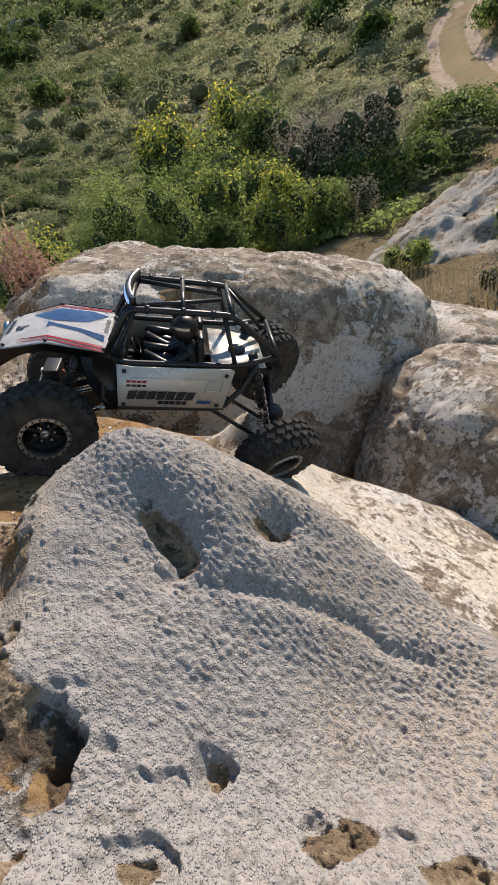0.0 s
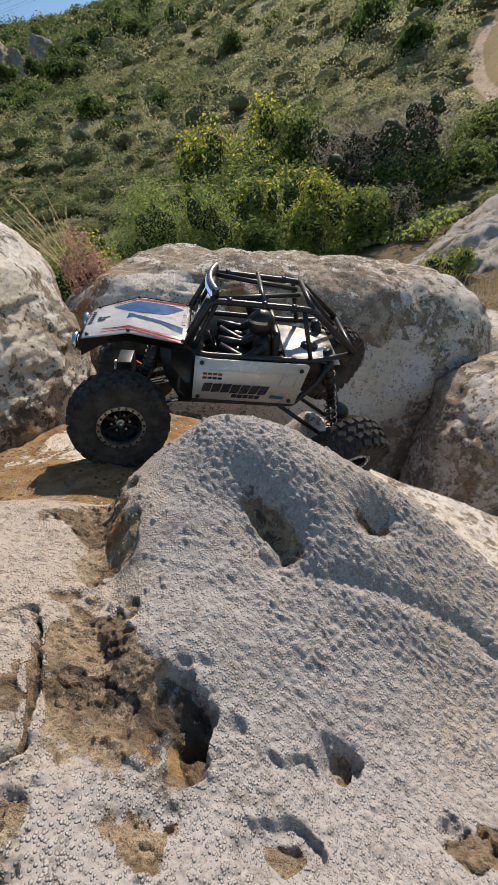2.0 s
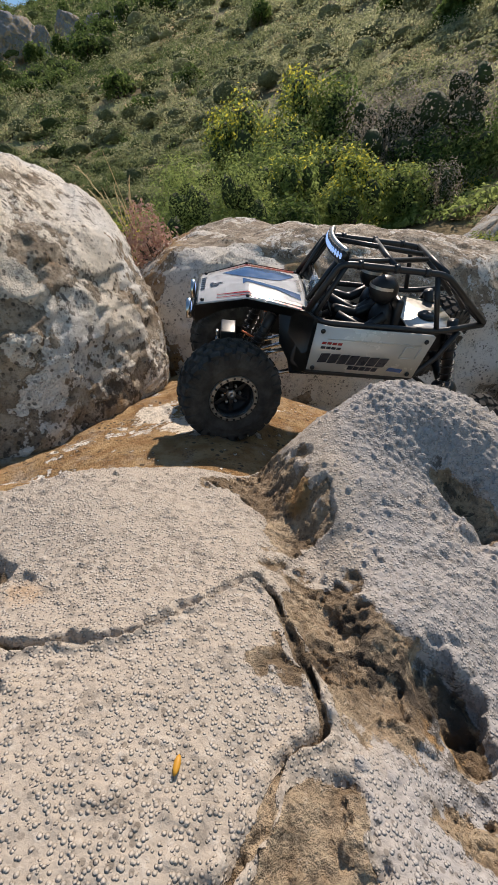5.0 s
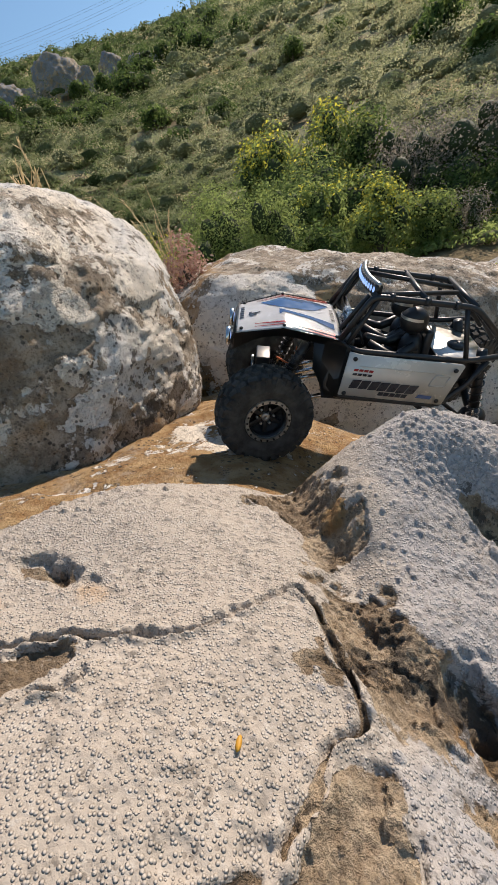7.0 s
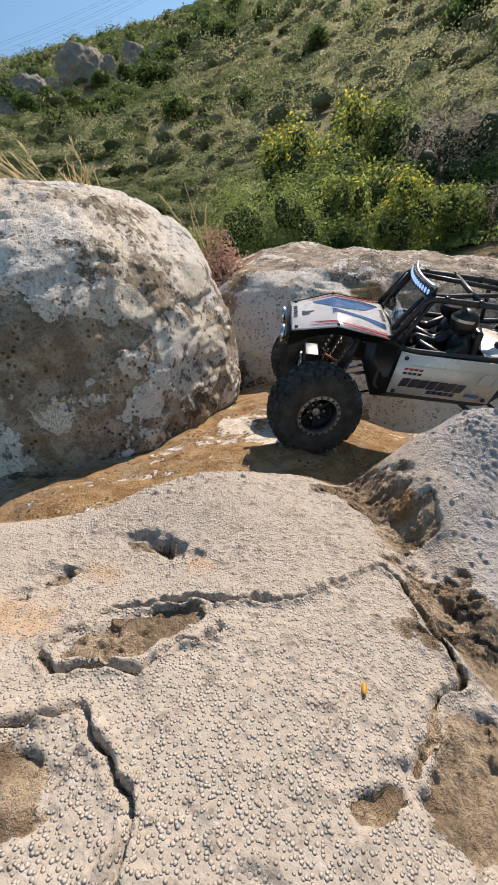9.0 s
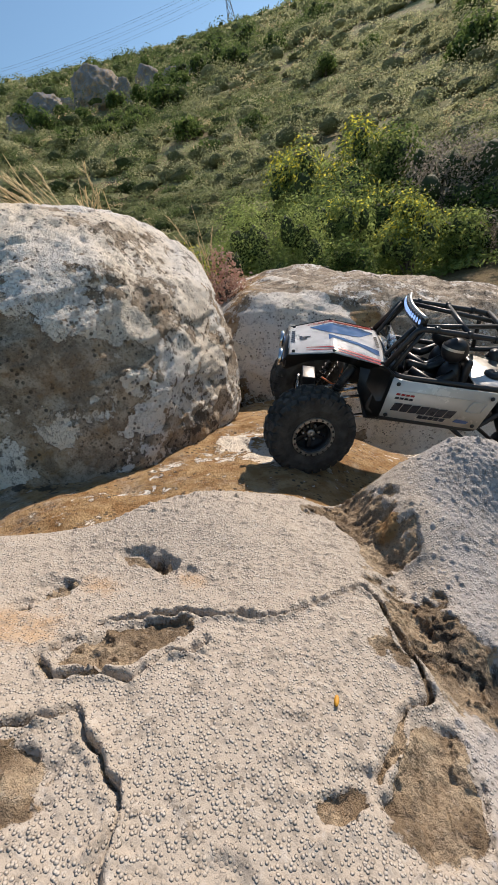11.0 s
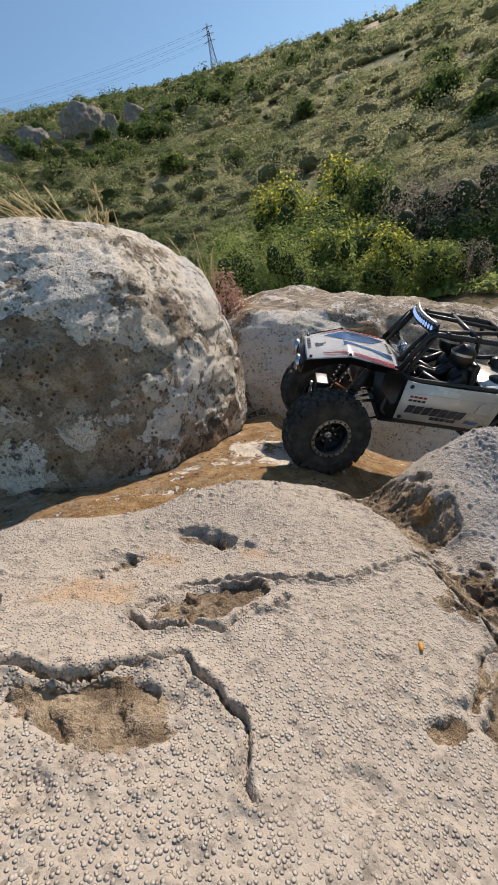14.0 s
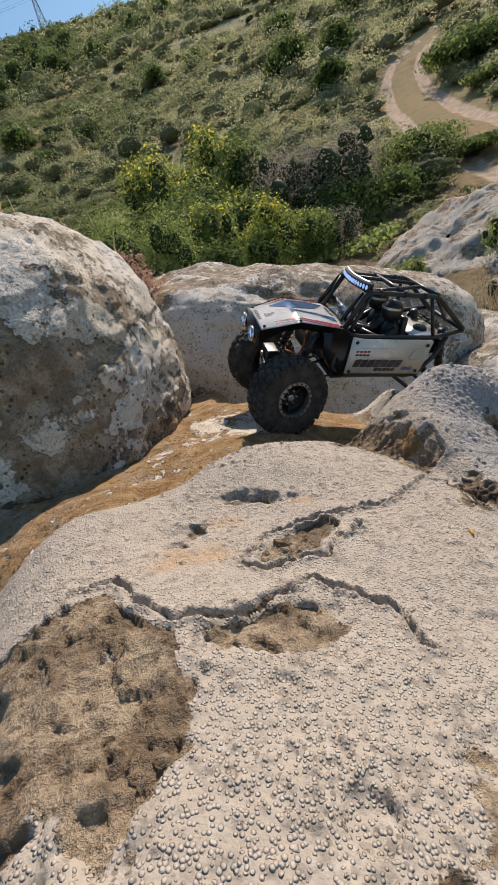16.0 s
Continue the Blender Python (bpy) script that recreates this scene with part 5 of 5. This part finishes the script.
bmesh.ops.bevel(bm, geom=bm.edges[:], offset=0.0006, segments=1, affect='EDGES')
deck = part("rear_deck", bm, alloy, crawler, "grey metal rear deck")
part("filler_cap", add_lathe(bmesh.new(), [(0.001, 0.0), (0.013, 0.0), (0.013, 0.003), (0.009, 0.006), (0.001, 0.006)], 20, Matrix.Translation((-0.262, 0.012, 0.092)) @ pose(0, 0, 0, 90, 0, 0)), black, deck)
part("fuel_cell", add_block(bmesh.new(), (-0.262, 0, 0.070), (0.060, 0.080, 0.032), Matrix(), 0.005), black, crawler)

# roll cage, tube by tube
for s in (1, -1):
    runs = [bend([(-0.086, s * 0.063, 0.112), (-0.117, s * 0.055, 0.168), (-0.247, s * 0.052, 0.163), (-0.314, s * 0.059, 0.110)], 4, 0.12),
            [(-0.094, s * 0.0655, 0.104), (-0.124, s * 0.055, 0.166)],
            [(-0.236, s * 0.052, 0.163), (-0.254, s * 0.066, 0.098)],
            bend([(-0.096, s * 0.069, 0.105), (-0.112, s * 0.069, 0.1005), (-0.255, s * 0.066, 0.097), (-0.314, s * 0.059, 0.108)], 3, 0.2),
            bend([(-0.084, s * 0.062, 0.100), (-0.074, s * 0.072, 0.046), (-0.096, s * 0.0745, 0.034), (-0.236, s * 0.0745, 0.031), (-0.268, s * 0.067, 0.062), (-0.285, s * 0.062, 0.098)], 4, 0.15),
            [(-0.088, s * 0.040, 0.117), (-0.113, s * 0.046, 0.166)],
            [(-0.246, s * 0.050, 0.163), (-0.302, s * 0.020, 0.112)],
            [(-0.120, s * 0.046, 0.167), (-0.236, s * 0.010, 0.166)]]
    for k, run in enumerate(runs):
        part("cage_tube", add_tube(bmesh.new(), run, 0.0040 if k in (0, 3, 4) else 0.0032, 10), black, crawler)
for x, w, z in ((-0.119, 0.055, 0.168), (-0.184, 0.053, 0.167), (-0.247, 0.052, 0.164), (-0.314, 0.059, 0.109)):
    part("cage_tube", add_tube(bmesh.new(), [(x, -w, z), (x, w, z)], 0.0036, 10), black, crawler)
for s in (1, -1):
    for x, z in ((-0.140, 0.1675), (-0.222, 0.164), (-0.184, 0.166)):
        part("clamp", add_lathe(bmesh.new(), [(0.0038, -0.003), (0.0054, -0.003), (0.0054, 0.003), (0.0038, 0.003)], 12, Matrix.Translation((x, s * 0.0535, z)) @ pose(0, 0, 0, 0, 0, 90)), black, crawler)
# light bar with its row of lamps
arc = [(-0.1185 + 0.0085 * (1 - (y / 0.049) ** 2), y, 0.173) for y in np.linspace(-0.049, 0.049, 15)]
bm = bmesh.new()
for a, b in zip(arc, arc[1:]):
    add_plate(bm, [(a[0], a[1], a[2] - 0.0065), (b[0], b[1], b[2] - 0.0065), (b[0], b[1], b[2] + 0.0065), (a[0], a[1], a[2] + 0.0065)], 0.008, (-1, 0, 0))
bar = part("light_bar", bm, black, crawler, "curved black light bar with lit lamps")
part("cover", add_tube(bmesh.new(), [(x - 0.005, y, z + 0.0068) for x, y, z in arc], 0.0026, 8), alloy, bar)
for a, b in zip(arc, arc[1:]):
    c = [(p + q) / 2 for p, q in zip(a, b)]
    part("lamp", add_ball(bmesh.new(), (c[0] + 0.0006, c[1], c[2]), 0.0029, (0.5, 1, 1.3), 10), lens, bar)


# wheels: lugged tyre, deep black rim, bolted ring
def wheel_meshes():
    R, W = 0.0690, 0.0255
    bm = add_lathe(bmesh.new(), [(0.0290, -0.019), (0.0330, -0.0225), (0.045, -0.0262), (0.056, -0.0258), (0.0618, -0.0222), (0.0645, -0.012), (0.0650, 0.0), (0.0645, 0.012), (0.0618, 0.0222),
                                 (0.056, 0.0258), (0.045, 0.0262), (0.0330, 0.0225), (0.0290, 0.019)], 64)
    rnd = random.Random(4)
    rows = 27
    for k in range(rows):
        for row, (off, w, tall, turn) in enumerate(((-0.0190, 0.0110, 0.0056, 14), (-0.0066, 0.0096, 0.0048, -22), (0.0066, 0.0096, 0.0048, 22), (0.0190, 0.0110, 0.0056, -14))):
            a = 2 * math.pi * (k + (0.5 if row % 2 else 0) + rnd.uniform(-0.06, 0.06)) / rows
            m = Matrix.Rotation(a, 4, 'Y') @ Matrix.Translation((0, off, R - tall / 2 - (0.0026 if row in (0, 3) else 0))) @ pose(0, 0, 0, -16 * (1 if off > 0 else -1) * (row in (0, 3)), 0, turn)
            add_block(bm, (0, 0, 0), (0.0112 + (0.003 if k % 2 and row in (0, 3) else 0), w, tall), m, 0.0, 0.78)
        for off in (-0.0248, 0.0248):
            a = 2 * math.pi * (k + 0.25) / rows
            m = Matrix.Rotation(a, 4, 'Y') @ Matrix.Translation((0, off, 0.0580))
            add_block(bm, (0, 0, 0), (0.008, 0.0042, 0.011), m, 0.0, 0.75)
    tyre = bm
    rim = add_lathe(bmesh.new(), [(0.0305, -0.021), (0.0305, 0.021), (0.0275, 0.021), (0.0255, 0.012), (0.0250, 0.004), (0.0075, 0.0015), (0.0075, -0.004), (0.0250, -0.004), (0.0265, -0.021)], 40)
    ring = add_lathe(bmesh.new(), [(0.0268, 0.0205), (0.0318, 0.0205), (0.0325, 0.0225), (0.0318, 0.0245), (0.0272, 0.0245)], 48)
    bolts = bmesh.new()
    for k in range(20):
        m = Matrix.Rotation(2 * math.pi * k / 20, 4, 'Y')
        add_block(bolts, (0, 0.0252, 0.0296), (0.0024, 0.0016, 0.0024), m)
    hub = bmesh.new()
    add_lathe(hub, [(0.0005, 0.004), (0.0062, 0.004), (0.0062, 0.0115), (0.0005, 0.0115)], 14)
    for k in range(6):
        m = Matrix.Rotation(2 * math.pi * (k + 0.5) / 6, 4, 'Y')
        add_lathe(hub, [(0.0003, 0.004), (0.0020, 0.004), (0.0020, 0.0095), (0.0003, 0.0095)], 6, m @ Matrix.Translation((0, 0, 0.0122)))
    return tyre, rim, ring, bolts, hub


def wheel(local):
    tyre, rim, ring, bolts, hub = wheel_meshes()
    w = part("wheel", rim, black, crawler, "deep black rim")
    w.matrix_local = local
    part("tyre", tyre, rubber, w, "chunky dusty black lugged tyre", True)
    part("clamp_ring", ring, alloy, w, "pale machined bolted ring", True)
    part("bolt", bolts, black, w, "", True)
    part("hub", hub, alloy, w)
    for k in range(6):
        part("spoke", add_block(bmesh.new(), (0, 0.0055, 0.0165), (0.0062, 0.005, 0.019), Matrix.Rotation(2 * math.pi * k / 6, 4, 'Y'), 0.0008), black, w)
    return w


# the lower body is broader than the cage on it
for ob in crawler.children_recursive:
    if ob.name.split(".")[0] in ("hood", "blue_panel", "blue_stripe", "red_stripe", "emblem", "print_bar", "screw", "skirt", "nose", "headlight", "lens", "side_panel", "crease", "tub"):
        for v in ob.data.vertices:
            v.co.y *= 1.09
AX_F, AX_R = 0.004, -0.330
FL, FR, RL, RR = (AX_F, 0.092, 0.006), (AX_F, -0.092, -0.014), (AX_R, 0.090, -0.048), (AX_R, -0.090, 0.012)
wheel(pose(*FL, 8, 0, 15))
wheel(pose(*FR, 8, 40, 15) @ pose(0, 0, 0, 0, 0, 180))
wheel(pose(*RL, -20, 20, 14))
wheel(pose(*RR, -20, 70, 14) @ pose(0, 0, 0, 0, 0, 180))
for a, b, sgn in ((FL, FR, 1), (RL, RR, -1)):
    A, B = Vector(a), Vector(b)
    c = A.lerp(B, 0.42)
    bm = add_tube(bmesh.new(), [A.lerp(B, 0.14), A.lerp(B, 0.86)], 0.0068, 12)
    add_ball(bm, c, 0.019, (1.1, 0.95, 0.95), 16)
    for f in (0.16, 0.84):
        add_block(bm, A.lerp(B, f), (0.022, 0.014, 0.034), Matrix(), 0.003)
    part("axle", bm, black, crawler)
    for s, w in ((1, A), (-1, B)):
        inner = Vector((w.x, w.y * 0.60, w.z))
        part("link", add_tube(bmesh.new(), [inner + Vector((-0.004 * sgn, 0, -0.010)), Vector((-0.160 + 0.035 * sgn, s * 0.040, 0.026))], 0.0034, 8), chrome if sgn > 0 else black, crawler)
        part("link", add_tube(bmesh.new(), [inner + Vector((0, -s * 0.020, 0.016)), Vector((-0.160 + 0.045 * sgn, s * 0.022, 0.046))], 0.0030, 8), chrome if sgn > 0 else black, crawler)
        lo, hi = inner + Vector((-0.012 * sgn, 0, 0.006)), Vector((w.x - 0.050 * sgn, s * 0.048, 0.098 if sgn > 0 else 0.106))
        shock = part("shock_absorber", add_tube(bmesh.new(), [lo.lerp(hi, 0.42), hi], 0.0068, 12), black, crawler)
        part("shaft", add_tube(bmesh.new(), [lo, lo.lerp(hi, 0.5)], 0.0017, 8), chrome, shock)
        axis = (hi - lo).normalized()
        u = axis.orthogonal().normalized()
        v = axis.cross(u)
        coil = [lo.lerp(hi, 0.10 + 0.72 * k / 120) + 0.0088 * (math.cos(2 * math.pi * k / 13) * u + math.sin(2 * math.pi * k / 13) * v) for k in range(121)]
        part("spring", add_tube(bmesh.new(), coil, 0.0011, 5), black, shock)
# steering rods, servo and its cable
A, B = Vector(FL), Vector(FR)
part("steering_rod", add_tube(bmesh.new(), [A.lerp(B, 0.16) + Vector((0.022, 0, 0.004)), A.lerp(B, 0.84) + Vector((0.022, 0, 0.004))], 0.0032, 10), chrome, crawler)
part("steering_rod", add_tube(bmesh.new(), [A.lerp(B, 0.20) + Vector((0.020, 0, 0.012)), A.lerp(B, 0.62) + Vector((0.022, 0, 0.036))], 0.0030, 10), chrome, crawler)
bm = add_block(bmesh.new(), A.lerp(B, 0.60) + Vector((0.006, 0, 0.036)), (0.022, 0.040, 0.030), Matrix(), 0.002)
servo = part("servo", bm, black, crawler)
part("servo_arm", add_block(bmesh.new(), A.lerp(B, 0.60) + Vector((0.022, 0, 0.030)), (0.004, 0.008, 0.026), Matrix(), 0.0015), alloy, servo)
part("cable", add_tube(bmesh.new(), bend([(-0.010, 0.005, 0.050), (-0.030, 0.024, 0.048), (-0.034, 0.030, 0.070), (-0.040, 0.020, 0.096)], 6, 0.4), 0.0016, 8), orange, crawler, "orange looped cable")
bm = add_block(bmesh.new(), (-0.150, 0, 0.030), (0.120, 0.050, 0.014), Matrix(), 0.004)
add_block(bm, (-0.060, 0, 0.075), (0.050, 0.060, 0.030), Matrix(), 0.004)
part("chassis", bm, black, crawler)
